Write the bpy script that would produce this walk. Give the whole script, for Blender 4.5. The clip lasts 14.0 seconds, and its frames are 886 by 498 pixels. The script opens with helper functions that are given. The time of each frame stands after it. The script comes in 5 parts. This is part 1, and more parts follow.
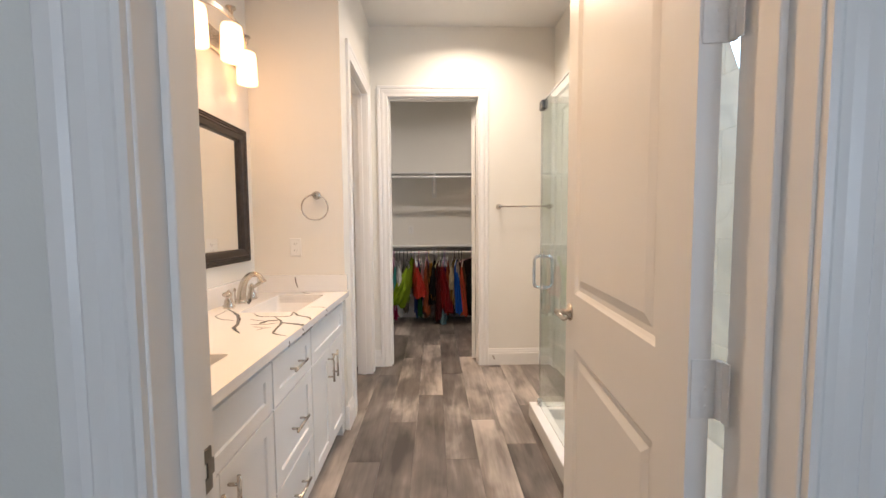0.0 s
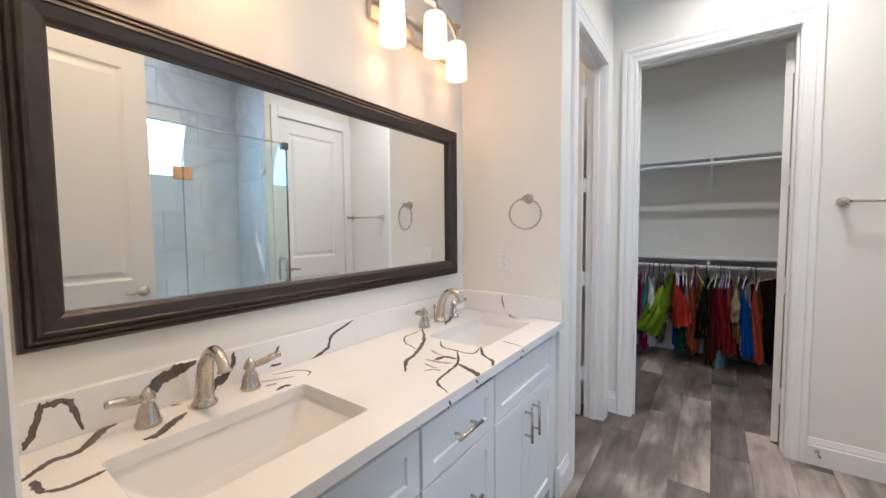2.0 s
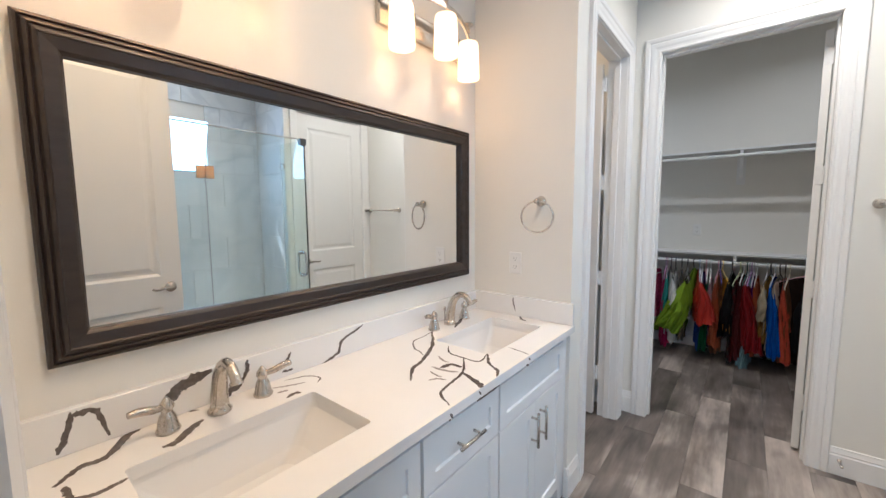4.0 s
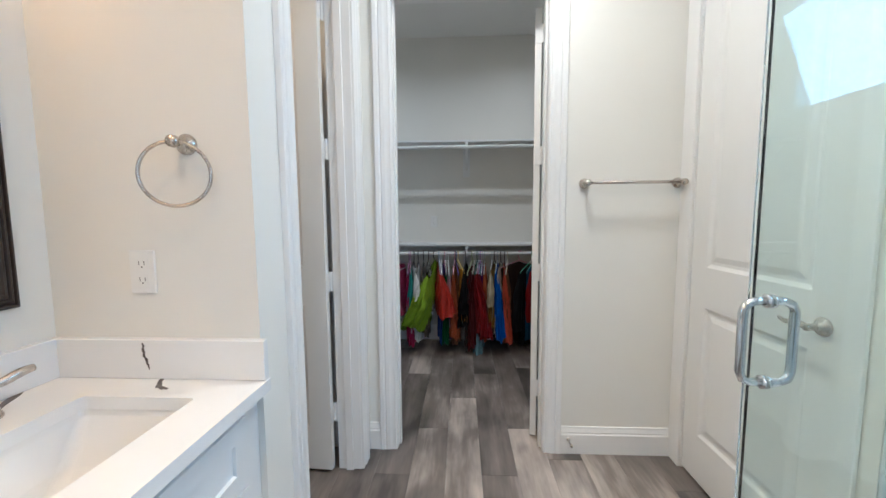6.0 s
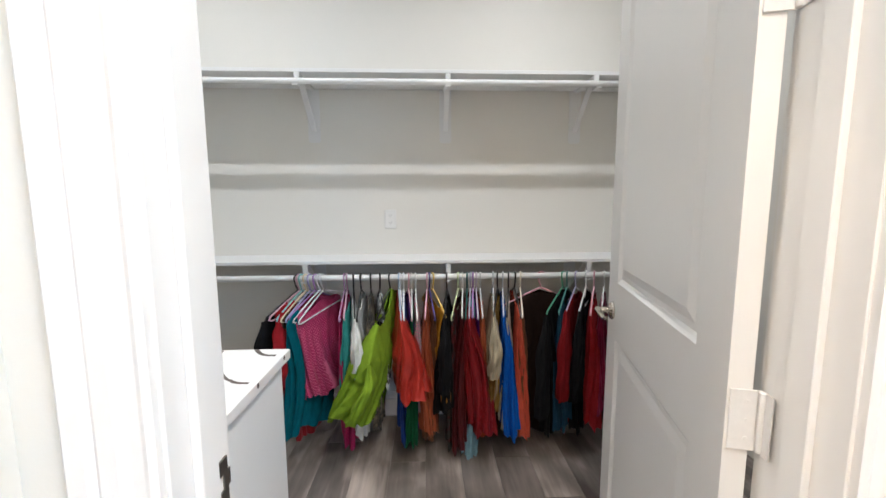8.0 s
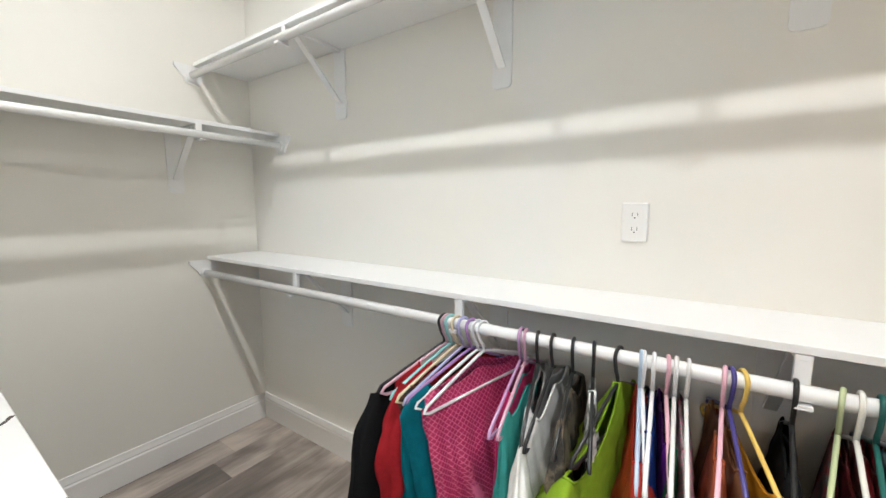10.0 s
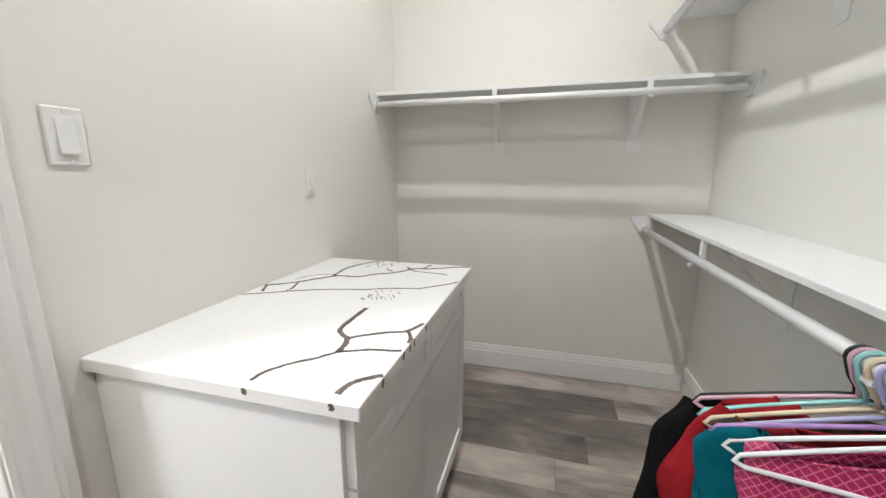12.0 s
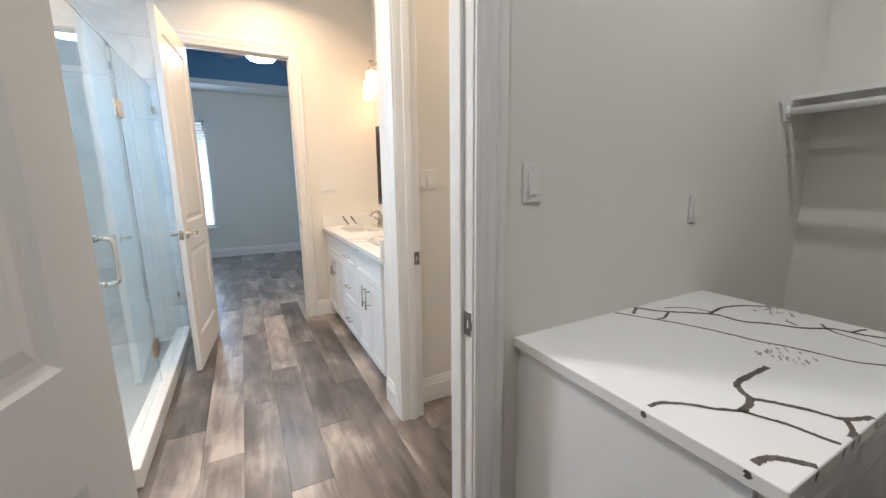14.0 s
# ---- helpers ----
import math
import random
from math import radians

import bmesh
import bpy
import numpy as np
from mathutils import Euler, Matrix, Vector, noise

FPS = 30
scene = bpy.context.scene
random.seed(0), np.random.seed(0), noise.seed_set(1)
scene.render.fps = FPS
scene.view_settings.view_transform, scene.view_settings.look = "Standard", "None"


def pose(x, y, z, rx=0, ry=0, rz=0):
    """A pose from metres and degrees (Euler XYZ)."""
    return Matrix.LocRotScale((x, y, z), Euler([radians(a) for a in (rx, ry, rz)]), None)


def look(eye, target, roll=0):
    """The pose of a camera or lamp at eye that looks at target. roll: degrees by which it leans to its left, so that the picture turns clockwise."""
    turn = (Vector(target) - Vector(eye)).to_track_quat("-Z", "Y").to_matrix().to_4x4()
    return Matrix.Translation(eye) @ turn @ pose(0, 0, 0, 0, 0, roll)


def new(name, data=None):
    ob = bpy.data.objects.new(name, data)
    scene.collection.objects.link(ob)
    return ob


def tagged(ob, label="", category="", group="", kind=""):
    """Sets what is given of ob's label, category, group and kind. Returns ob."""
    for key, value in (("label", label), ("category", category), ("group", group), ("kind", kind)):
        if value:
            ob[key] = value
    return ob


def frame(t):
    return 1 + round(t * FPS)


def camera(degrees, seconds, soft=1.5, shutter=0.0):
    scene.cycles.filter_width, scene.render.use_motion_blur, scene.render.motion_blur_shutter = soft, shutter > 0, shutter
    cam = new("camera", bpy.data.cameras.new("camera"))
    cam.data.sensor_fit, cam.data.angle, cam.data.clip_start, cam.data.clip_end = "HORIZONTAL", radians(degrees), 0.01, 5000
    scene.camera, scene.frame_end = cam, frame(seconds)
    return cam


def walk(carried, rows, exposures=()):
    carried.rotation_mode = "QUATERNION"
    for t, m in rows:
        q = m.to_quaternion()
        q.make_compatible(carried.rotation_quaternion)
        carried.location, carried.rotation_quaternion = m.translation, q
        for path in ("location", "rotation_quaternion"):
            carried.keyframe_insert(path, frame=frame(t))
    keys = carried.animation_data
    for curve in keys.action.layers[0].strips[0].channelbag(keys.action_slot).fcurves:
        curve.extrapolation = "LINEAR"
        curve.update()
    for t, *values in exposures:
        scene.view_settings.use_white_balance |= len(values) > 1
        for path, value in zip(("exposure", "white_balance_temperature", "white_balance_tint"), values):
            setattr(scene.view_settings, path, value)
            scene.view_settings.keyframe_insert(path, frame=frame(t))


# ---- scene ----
cam = camera(99.35, 14.0)
PATH = [
    (0, (0.161, 0.033, 1.306), (0.206, 2.028, 1.182), -0.4),
    (0.5, (0.141, 0.335, 1.337), (0.012, 2.327, 1.21), -0.4),
    (1, (0.143, 0.512, 1.367), (-0.286, 2.462, 1.255), -0.4),
    (1.5, (0.182, 0.560, 1.389), (-0.667, 2.367, 1.272), -0.4),
    (2, (0.196, 0.592, 1.357), (-0.97, 2.213, 1.243), -0.5),
    (4.5, (0.243, 0.640, 1.456), (-1.006, 2.188, 1.254), -0.5),
    (5, (0.241, 0.770, 1.391), (-0.812, 2.461, 1.216), -0.5),
    (5.5, (0.222, 1.105, 1.366), (-0.339, 3.015, 1.179), -0.4),
    (6, (0.119, 1.473, 1.320), (0.018, 3.462, 1.138), -0.4),
    (6.5, (0.060, 1.875, 1.335), (0.164, 3.863, 1.137), -0.5),
    (7, (0.052, 2.335, 1.352), (0.231, 4.314, 1.134), -0.5),
    (9.5, (0.015, 3.89, 1.27), (-0.647, 5.766, 1.058), 0.1),
    (10, (-0.017, 4.143, 1.296), (-1.13, 5.789, 1.071), -0.1),
    (10.5, (-0.069, 4.338, 1.308), (-1.633, 5.563, 1.071), -0.2),
    (11, (-0.073, 4.485, 1.304), (-1.952, 5.136, 1.088), -0.0),
    (11.5, (-0.003, 4.545, 1.28), (-1.989, 4.533, 1.047), -0.0),
    (12, (0.114, 4.537, 1.259), (-1.777, 4.023, 0.858), 0.0),
    (12.5, (0.224, 4.556, 1.277), (-1.524, 3.771, 0.702), -0.0),
    (13, (0.317, 4.574, 1.343), (-1.318, 3.549, 0.816), -0.2),
    (13.5, (0.337, 4.528, 1.36), (-1.077, 3.173, 0.951), -0.3),
    (14, (0.286, 4.444, 1.336), (-0.63, 2.702, 0.977), -0.6),
]
EXPOSURES = [(0.0, 0.18, 6850, 18), (0.6, -0.06, 5750, 13), (1.5, -0.04, 5500, 11), (4.5, 0.02, 5500, 10), (5.0, -0.10, 5350, 7), (6.0, 0.12, 5300, 7), (6.6, 0.33, 5550, 10), (7.2, 0.78, 5550, 10), (8.0, 1.05, 5700, 10), (8.8, 1.55, 5850, 9), (9.3, 1.68, 5950, 9), (10.5, 1.46, 5880, 9), (11.0, 1.43, 5850, 9), (12.5, 1.38, 5900, 10), (13.2, 0.93, 6000, 11), (14.0, 0.42, 5900, 11)]
walk(cam, [(t, look(eye, target, roll)) for t, eye, target, roll in PATH], EXPOSURES)

# ---- world, sun and lamps ----
world = bpy.data.worlds.new("world")
scene.world = world
world.use_nodes = True
wn = world.node_tree.nodes
sky = wn.new("ShaderNodeTexSky")
sky.sky_type = "NISHITA"
sky.sun_disc = False
sky.sun_elevation, sky.sun_rotation = radians(48), radians(150)
world.node_tree.links.new(sky.outputs[0], wn["Background"].inputs[0])
wn["Background"].inputs[1].default_value = 0.12


def lamp(name, kind, m, energy, color, size=0.1, size_y=None, spread=None):
    data = bpy.data.lights.new(name, kind)
    data.energy, data.color = energy, color
    if kind == "AREA":
        data.shape = "RECTANGLE" if size_y else "DISK"
        data.size = size
        if size_y:
            data.size_y = size_y
        if spread:
            data.spread = radians(spread)
    elif kind == "SUN":
        data.angle = radians(0.5)
    else:
        data.shadow_soft_size = size
    ob = new(name, data)
    ob.matrix_basis = m
    return ob


lamp("sun", "SUN", look((6, -9, 12), (0, 0, 0)), 3.0, (1.0, 0.95, 0.88))
WARM = (1.0, 0.56, 0.26)
NEUTRAL = (1.0, 0.955, 0.89)
DAY = (0.55, 0.77, 1.0)
SHADE_GLOW = 2.4
CAN_WATTS = 16.0
CLOSET_WATTS = 6.5
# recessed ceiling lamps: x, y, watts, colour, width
# second one, by the entry: unseen fill added to brighten door and counter
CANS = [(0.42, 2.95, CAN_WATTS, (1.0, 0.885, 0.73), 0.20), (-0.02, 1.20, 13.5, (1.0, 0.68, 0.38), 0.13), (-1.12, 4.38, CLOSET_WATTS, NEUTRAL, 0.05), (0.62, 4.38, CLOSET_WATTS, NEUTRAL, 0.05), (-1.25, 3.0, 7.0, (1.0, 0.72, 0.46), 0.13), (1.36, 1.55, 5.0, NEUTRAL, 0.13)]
CEILING = 3.07
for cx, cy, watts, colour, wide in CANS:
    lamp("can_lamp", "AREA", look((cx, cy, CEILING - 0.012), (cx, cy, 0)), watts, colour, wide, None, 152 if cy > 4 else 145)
# daylight in the window openings
lamp("window_light", "AREA", look((1.78, 1.71, 2.06), (0.6, 1.71, 1.6)), 7.5, (0.42, 0.70, 1.0), 0.60, 0.46)
lamp("window_light", "AREA", look((1.25, -3.38, 1.48), (0.6, 0, 1.2)), 31.0, DAY, 0.95, 1.8)

# ---- materials ----


def material(name, color, rough=0.5, metal=0.0, grain=0.0, scale=20.0, bump=0.0, bump_scale=120.0, stretch=(1, 1, 1),
             tint=None, random_tone=0.0, spec=0.5, coat=0.0, sheen=0.0, wear=0.0):
    """Principled surface with variation at two scales, fine relief, and a tone of its own for each piece."""
    m = bpy.data.materials.new(name)
    m.use_nodes = True
    nt = m.node_tree
    nodes, link = nt.nodes, nt.links.new
    b = nodes["Principled BSDF"]
    b.inputs["Roughness"].default_value = rough
    b.inputs["Metallic"].default_value = metal
    b.inputs["Specular IOR Level"].default_value = spec
    b.inputs["Coat Weight"].default_value = coat
    b.inputs["Sheen Weight"].default_value = sheen
    geo = nodes.new("ShaderNodeTexCoord")
    mp = nodes.new("ShaderNodeMapping")
    mp.inputs["Scale"].default_value = stretch
    link(geo.outputs["Object"], mp.inputs["Vector"])
    vec = mp.outputs["Vector"]
    col = None
    if grain > 0 or tint:
        n1 = nodes.new("ShaderNodeTexNoise")
        n1.inputs["Scale"].default_value = scale
        n1.inputs["Detail"].default_value = 6
        n1.inputs["Roughness"].default_value = 0.6
        link(vec, n1.inputs["Vector"])
        n2 = nodes.new("ShaderNodeTexNoise")
        n2.inputs["Scale"].default_value = scale * 0.12
        n2.inputs["Detail"].default_value = 3
        link(vec, n2.inputs["Vector"])
        add = nodes.new("ShaderNodeMath")
        add.operation = "MULTIPLY_ADD"
        add.inputs[1].default_value, add.inputs[2].default_value = 0.6, 0.0
        link(n1.outputs["Fac"], add.inputs[0])
        add2 = nodes.new("ShaderNodeMath")
        add2.operation = "MULTIPLY_ADD"
        add2.inputs[1].default_value = 0.4
        link(n2.outputs["Fac"], add2.inputs[0])
        link(add.outputs[0], add2.inputs[2])
        ramp = nodes.new("ShaderNodeValToRGB")
        t = tint or tuple(c * (1 - grain) for c in color)
        ramp.color_ramp.elements[0].color = (*t, 1)
        ramp.color_ramp.elements[0].position = 0.34
        ramp.color_ramp.elements[1].color = (*color, 1)
        ramp.color_ramp.elements[1].position = 0.66
        link(add2.outputs[0], ramp.inputs["Fac"])
        col = ramp.outputs["Color"]
        if wear > 0:
            mr = nodes.new("ShaderNodeMapRange")
            mr.inputs["To Min"].default_value, mr.inputs["To Max"].default_value = max(rough - wear, 0.03), rough + wear
            link(n1.outputs["Fac"], mr.inputs["Value"])
            link(mr.outputs["Result"], b.inputs["Roughness"])
    if random_tone > 0:
        info = nodes.new("ShaderNodeObjectInfo")
        mr = nodes.new("ShaderNodeMapRange")
        mr.inputs["To Min"].default_value, mr.inputs["To Max"].default_value = 1 - random_tone, 1 + random_tone
        link(info.outputs["Random"], mr.inputs["Value"])
        hsv = nodes.new("ShaderNodeHueSaturation")
        link(mr.outputs["Result"], hsv.inputs["Value"])
        if col:
            link(col, hsv.inputs["Color"])
        else:
            hsv.inputs["Color"].default_value = (*color, 1)
        col = hsv.outputs["Color"]
    if col:
        link(col, b.inputs["Base Color"])
    else:
        b.inputs["Base Color"].default_value = (*color, 1)
    if bump > 0:
        n3 = nodes.new("ShaderNodeTexNoise")
        n3.inputs["Scale"].default_value = bump_scale
        n3.inputs["Detail"].default_value = 4
        link(vec, n3.inputs["Vector"])
        bp = nodes.new("ShaderNodeBump")
        bp.inputs["Strength"].default_value = bump
        bp.inputs["Distance"].default_value = 0.002
        link(n3.outputs["Fac"], bp.inputs["Height"])
        link(bp.outputs["Normal"], b.inputs["Normal"])
    return m


def glowing(name, color, strength):
    m = bpy.data.materials.new(name)
    m.use_nodes = True
    b = m.node_tree.nodes["Principled BSDF"]
    b.inputs["Base Color"].default_value = (0.9, 0.88, 0.85, 1)
    b.inputs["Roughness"].default_value = 0.3
    b.inputs["Emission Color"].default_value = (*color, 1)
    b.inputs["Emission Strength"].default_value = strength
    return m


def clear(name, color, rough=0.0):
    m = bpy.data.materials.new(name)
    m.use_nodes = True
    b = m.node_tree.nodes["Principled BSDF"]
    b.inputs["Base Color"].default_value = (*color, 1)
    b.inputs["Roughness"].default_value = rough
    b.inputs["Transmission Weight"].default_value = 1.0
    b.inputs["IOR"].default_value = 1.46
    return m


def plank_material():
    """Grey-brown vinyl plank: long grain, cathedral streaks, and a tone for each board."""
    m = bpy.data.materials.new("plank_vinyl")
    m.use_nodes = True
    nt = m.node_tree
    nodes, link = nt.nodes, nt.links.new
    b = nodes["Principled BSDF"]
    co = nodes.new("ShaderNodeTexCoord")
    info = nodes.new("ShaderNodeObjectInfo")
    off = nodes.new("ShaderNodeVectorMath")
    off.operation = "SCALE"
    off.inputs[0].default_value = (31.0, 57.0, 13.0)
    link(info.outputs["Random"], off.inputs["Scale"])
    add = nodes.new("ShaderNodeVectorMath")
    link(co.outputs["Object"], add.inputs[0])
    link(off.outputs["Vector"], add.inputs[1])

    def noise_tex(scale, stretch, detail, dist=0.0):
        mp = nodes.new("ShaderNodeMapping")
        mp.inputs["Scale"].default_value = stretch
        link(add.outputs["Vector"], mp.inputs["Vector"])
        n = nodes.new("ShaderNodeTexNoise")
        n.inputs["Scale"].default_value = scale
        n.inputs["Detail"].default_value = detail
        n.inputs["Distortion"].default_value = dist
        link(mp.outputs["Vector"], n.inputs["Vector"])
        return n.outputs["Fac"]

    fine = noise_tex(60, (1, 0.10, 1), 5)
    mid = noise_tex(13, (1, 0.13, 1), 5, 0.6)
    blot = noise_tex(4.6, (1, 0.50, 1), 3, 0.4)
    s1 = nodes.new("ShaderNodeMath")
    s1.operation = "MULTIPLY_ADD"
    s1.inputs[1].default_value = 0.15
    link(fine, s1.inputs[0])
    s2 = nodes.new("ShaderNodeMath")
    s2.operation = "MULTIPLY"
    s2.inputs[1].default_value = 0.36
    link(mid, s2.inputs[0])
    link(s2.outputs[0], s1.inputs[2])
    s3 = nodes.new("ShaderNodeMath")
    s3.operation = "MULTIPLY_ADD"
    s3.inputs[1].default_value = 0.64
    link(blot, s3.inputs[0])
    link(s1.outputs[0], s3.inputs[2])
    tone = nodes.new("ShaderNodeMath")
    tone.operation = "MULTIPLY_ADD"
    tone.inputs[1].default_value = 0.26
    link(info.outputs["Random"], tone.inputs[0])
    link(s3.outputs[0], tone.inputs[2])
    ramp = nodes.new("ShaderNodeValToRGB")
    els = ramp.color_ramp.elements
    els[0].position, els[0].color = 0.50, (0.074, 0.063, 0.056, 1)
    els[1].position, els[1].color = 0.92, (0.54, 0.465, 0.405, 1)
    mid_el = els.new(0.70)
    mid_el.color = (0.205, 0.174, 0.153, 1)
    link(tone.outputs[0], ramp.inputs["Fac"])
    link(ramp.outputs["Color"], b.inputs["Base Color"])
    b.inputs["Roughness"].default_value = 0.30
    b.inputs["Specular IOR Level"].default_value = 0.55
    bp = nodes.new("ShaderNodeBump")
    bp.inputs["Strength"].default_value = 0.18
    bp.inputs["Distance"].default_value = 0.001
    link(fine, bp.inputs["Height"])
    link(bp.outputs["Normal"], b.inputs["Normal"])
    return m


def marble_material(name, base, vein, scale, rough):
    m = bpy.data.materials.new(name)
    m.use_nodes = True
    nt = m.node_tree
    nodes, link = nt.nodes, nt.links.new
    b = nodes["Principled BSDF"]
    co = nodes.new("ShaderNodeTexCoord")
    info = nodes.new("ShaderNodeObjectInfo")
    off = nodes.new("ShaderNodeVectorMath")
    off.operation = "SCALE"
    off.inputs[0].default_value = (7.0, 3.0, 5.0)
    link(info.outputs["Random"], off.inputs["Scale"])
    add = nodes.new("ShaderNodeVectorMath")
    link(co.outputs["Object"], add.inputs[0])
    link(off.outputs["Vector"], add.inputs[1])
    wave = nodes.new("ShaderNodeTexNoise")
    wave.inputs["Scale"].default_value = scale
    wave.inputs["Detail"].default_value = 5
    wave.inputs["Distortion"].default_value = 1.4
    link(add.outputs["Vector"], wave.inputs["Vector"])
    dist = nodes.new("ShaderNodeMath")
    dist.operation = "SUBTRACT"
    dist.inputs[1].default_value = 0.5
    link(wave.outputs["Fac"], dist.inputs[0])
    ab = nodes.new("ShaderNodeMath")
    ab.operation = "ABSOLUTE"
    link(dist.outputs[0], ab.inputs[0])
    ramp = nodes.new("ShaderNodeValToRGB")
    els = ramp.color_ramp.elements
    els[0].position, els[0].color = 0.0, (*vein, 1)
    els[1].position, els[1].color = 0.075, (*base, 1)
    link(ab.outputs[0], ramp.inputs["Fac"])
    cloud = nodes.new("ShaderNodeTexNoise")
    cloud.inputs["Scale"].default_value = scale * 0.8
    link(add.outputs["Vector"], cloud.inputs["Vector"])
    mix = nodes.new("ShaderNodeMix")
    mix.data_type = "RGBA"
    mix.inputs[6].default_value = (*base, 1)
    link(cloud.outputs["Fac"], mix.inputs[0])
    link(ramp.outputs["Color"], mix.inputs[7])
    link(mix.outputs[2], b.inputs["Base Color"])
    b.inputs["Roughness"].default_value = rough
    return m


PAINT = material("wall_paint", (0.80, 0.775, 0.715), 0.62, grain=0.025, scale=3, bump=0.12, bump_scale=160)
CEIL_PAINT = material("ceiling_paint", (0.80, 0.79, 0.76), 0.7, grain=0.03, scale=3, bump=0.2, bump_scale=110)
GREY_PAINT = material("bedroom_paint", (0.75, 0.745, 0.70), 0.6, grain=0.03, scale=3, bump=0.12, bump_scale=160)
BLUE_PAINT = material("tray_paint", (0.10, 0.22, 0.36), 0.6, grain=0.04, scale=4, bump=0.1)
TRIM = material("trim_paint", (0.83, 0.815, 0.79), 0.33, grain=0.02, scale=8, bump=0.04, bump_scale=60)
DOOR_PAINT = material("door_paint", (0.80, 0.785, 0.755), 0.38, grain=0.02, scale=6, bump=0.05, bump_scale=90)
CABINET = material("cabinet_paint", (0.82, 0.82, 0.81), 0.30, grain=0.015, scale=6, bump=0.03, bump_scale=50)
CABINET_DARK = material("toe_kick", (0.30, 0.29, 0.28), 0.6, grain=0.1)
QUARTZ = material("quartz", (0.84, 0.83, 0.81), 0.16, grain=0.03, scale=14)
VEIN = material("quartz_vein", (0.17, 0.145, 0.13), 0.2, tint=(0.07, 0.055, 0.05), scale=70)
VEIN_PALE = material("quartz_vein_pale", (0.46, 0.43, 0.41), 0.2, tint=(0.22, 0.20, 0.19), scale=60)
PORCELAIN = material("porcelain", (0.83, 0.82, 0.80), 0.08, grain=0.01, scale=5, coat=0.4)
NICKEL = material("brushed_nickel", (0.58, 0.53, 0.47), 0.27, 1.0, grain=0.05, scale=160, wear=0.02)
CHROME = material("chrome", (0.74, 0.76, 0.77), 0.10, 1.0, grain=0.05, scale=40)
STEEL_DARK = material("dark_steel", (0.16, 0.16, 0.16), 0.35, 1.0, grain=0.2, scale=60)
GOLD = material("warm_metal", (0.80, 0.55, 0.36), 0.2, 1.0, grain=0.08, scale=40)
HINGE = material("painted_hinge", (0.78, 0.77, 0.75), 0.38, 0.0, grain=0.08, scale=80)
FRAME_WOOD = material("dark_frame_wood", (0.042, 0.030, 0.024), 0.42, tint=(0.016, 0.011, 0.009), scale=55, stretch=(1, 0.08, 0.5), bump=0.25, bump_scale=70)
MIRROR = material("silvered_glass", (0.88, 0.90, 0.90), 0.0, 1.0)
PLASTIC = material("white_plastic", (0.80, 0.79, 0.76), 0.32, grain=0.01)
SLOT = material("dark_slot", (0.16, 0.15, 0.14), 0.6)
SHELF = material("shelf_paint", (0.81, 0.805, 0.79), 0.36, grain=0.015, scale=8, bump=0.03)
ROD = material("rod_paint", (0.84, 0.835, 0.82), 0.25, grain=0.02, scale=30)
PLANK = plank_material()
UNDERLAY = material("underlay", (0.06, 0.052, 0.048), 0.8, grain=0.2)
TILE = marble_material("marble_tile", (0.70, 0.73, 0.74), (0.50, 0.54, 0.57), 1.6, 0.14)
GROUT = material("grout", (0.62, 0.63, 0.62), 0.8, grain=0.05)
PAN = material("shower_pan", (0.76, 0.77, 0.77), 0.35, grain=0.03, bump=0.1, bump_scale=200)
GLASS = clear("shower_glass", (0.90, 0.975, 0.965))
PANE = clear("window_glass", (0.97, 0.99, 1.0))
FROST = clear("frosted_glass", (0.95, 0.98, 1.0), 0.35)
WINDOW_METAL = material("window_metal", (0.16, 0.155, 0.15), 0.4, 0.6, grain=0.1, scale=60)
BLIND = material("blind_slat", (0.80, 0.81, 0.80), 0.4, grain=0.02)
SHADE = glowing("lamp_shade_glass", WARM, SHADE_GLOW)
BULB = glowing("lamp_bulb", (1.0, 0.57, 0.27), 80.0)
LENS = glowing("lamp_lens", NEUTRAL, 9.0)
FAN_GLOW = glowing("fan_lamp_glass", (0.90, 0.96, 1.0), 48.0)
FAN_WOOD = material("fan_blade_wood", (0.05, 0.04, 0.035), 0.5, grain=0.3, scale=20, stretch=(1, 6, 1))
EARTH = material("lawn_ground", (0.10, 0.13, 0.06), 0.9, grain=0.4, scale=2)

# ---- mesh helpers ----
BASES = {}


def thing(name, base, label, category, group="", kind=""):
    """An Empty at the base of a thing; its parts are given in the world's own measures."""
    ob = new(name)
    ob.empty_display_size = 0.05
    m = base if isinstance(base, Matrix) else Matrix.Translation(base)
    ob.matrix_basis = m
    BASES[ob] = m
    return tagged(ob, label, category, group, kind)


def finish(name, bm, mat, smooth=False):
    bmesh.ops.recalc_face_normals(bm, faces=bm.faces[:])
    me = bpy.data.meshes.new(name)
    bm.to_mesh(me)
    bm.free()
    me.materials.append(mat)
    if smooth:
        me.polygons.foreach_set("use_smooth", [True] * len(me.polygons))
    return me


def part(name, bm, mat, parent, label="", smooth=False):
    root = parent
    while root not in BASES:
        root = root.parent
    bm.transform(BASES[root].inverted())
    ob = new(name, finish(name, bm, mat, smooth))
    ob.parent = parent
    return tagged(ob, label) if label else ob


def solid(name, bm, mat, label, category, group="", kind="", smooth=False):
    """A thing that is one mesh, its origin at its lowest middle."""
    cs = [v.co for v in bm.verts]
    base = Vector(((min(c.x for c in cs) + max(c.x for c in cs)) / 2, (min(c.y for c in cs) + max(c.y for c in cs)) / 2, min(c.z for c in cs)))
    bm.transform(Matrix.Translation(-base))
    ob = new(name, finish(name, bm, mat, smooth))
    ob.location = base
    return tagged(ob, label, category, group, kind)


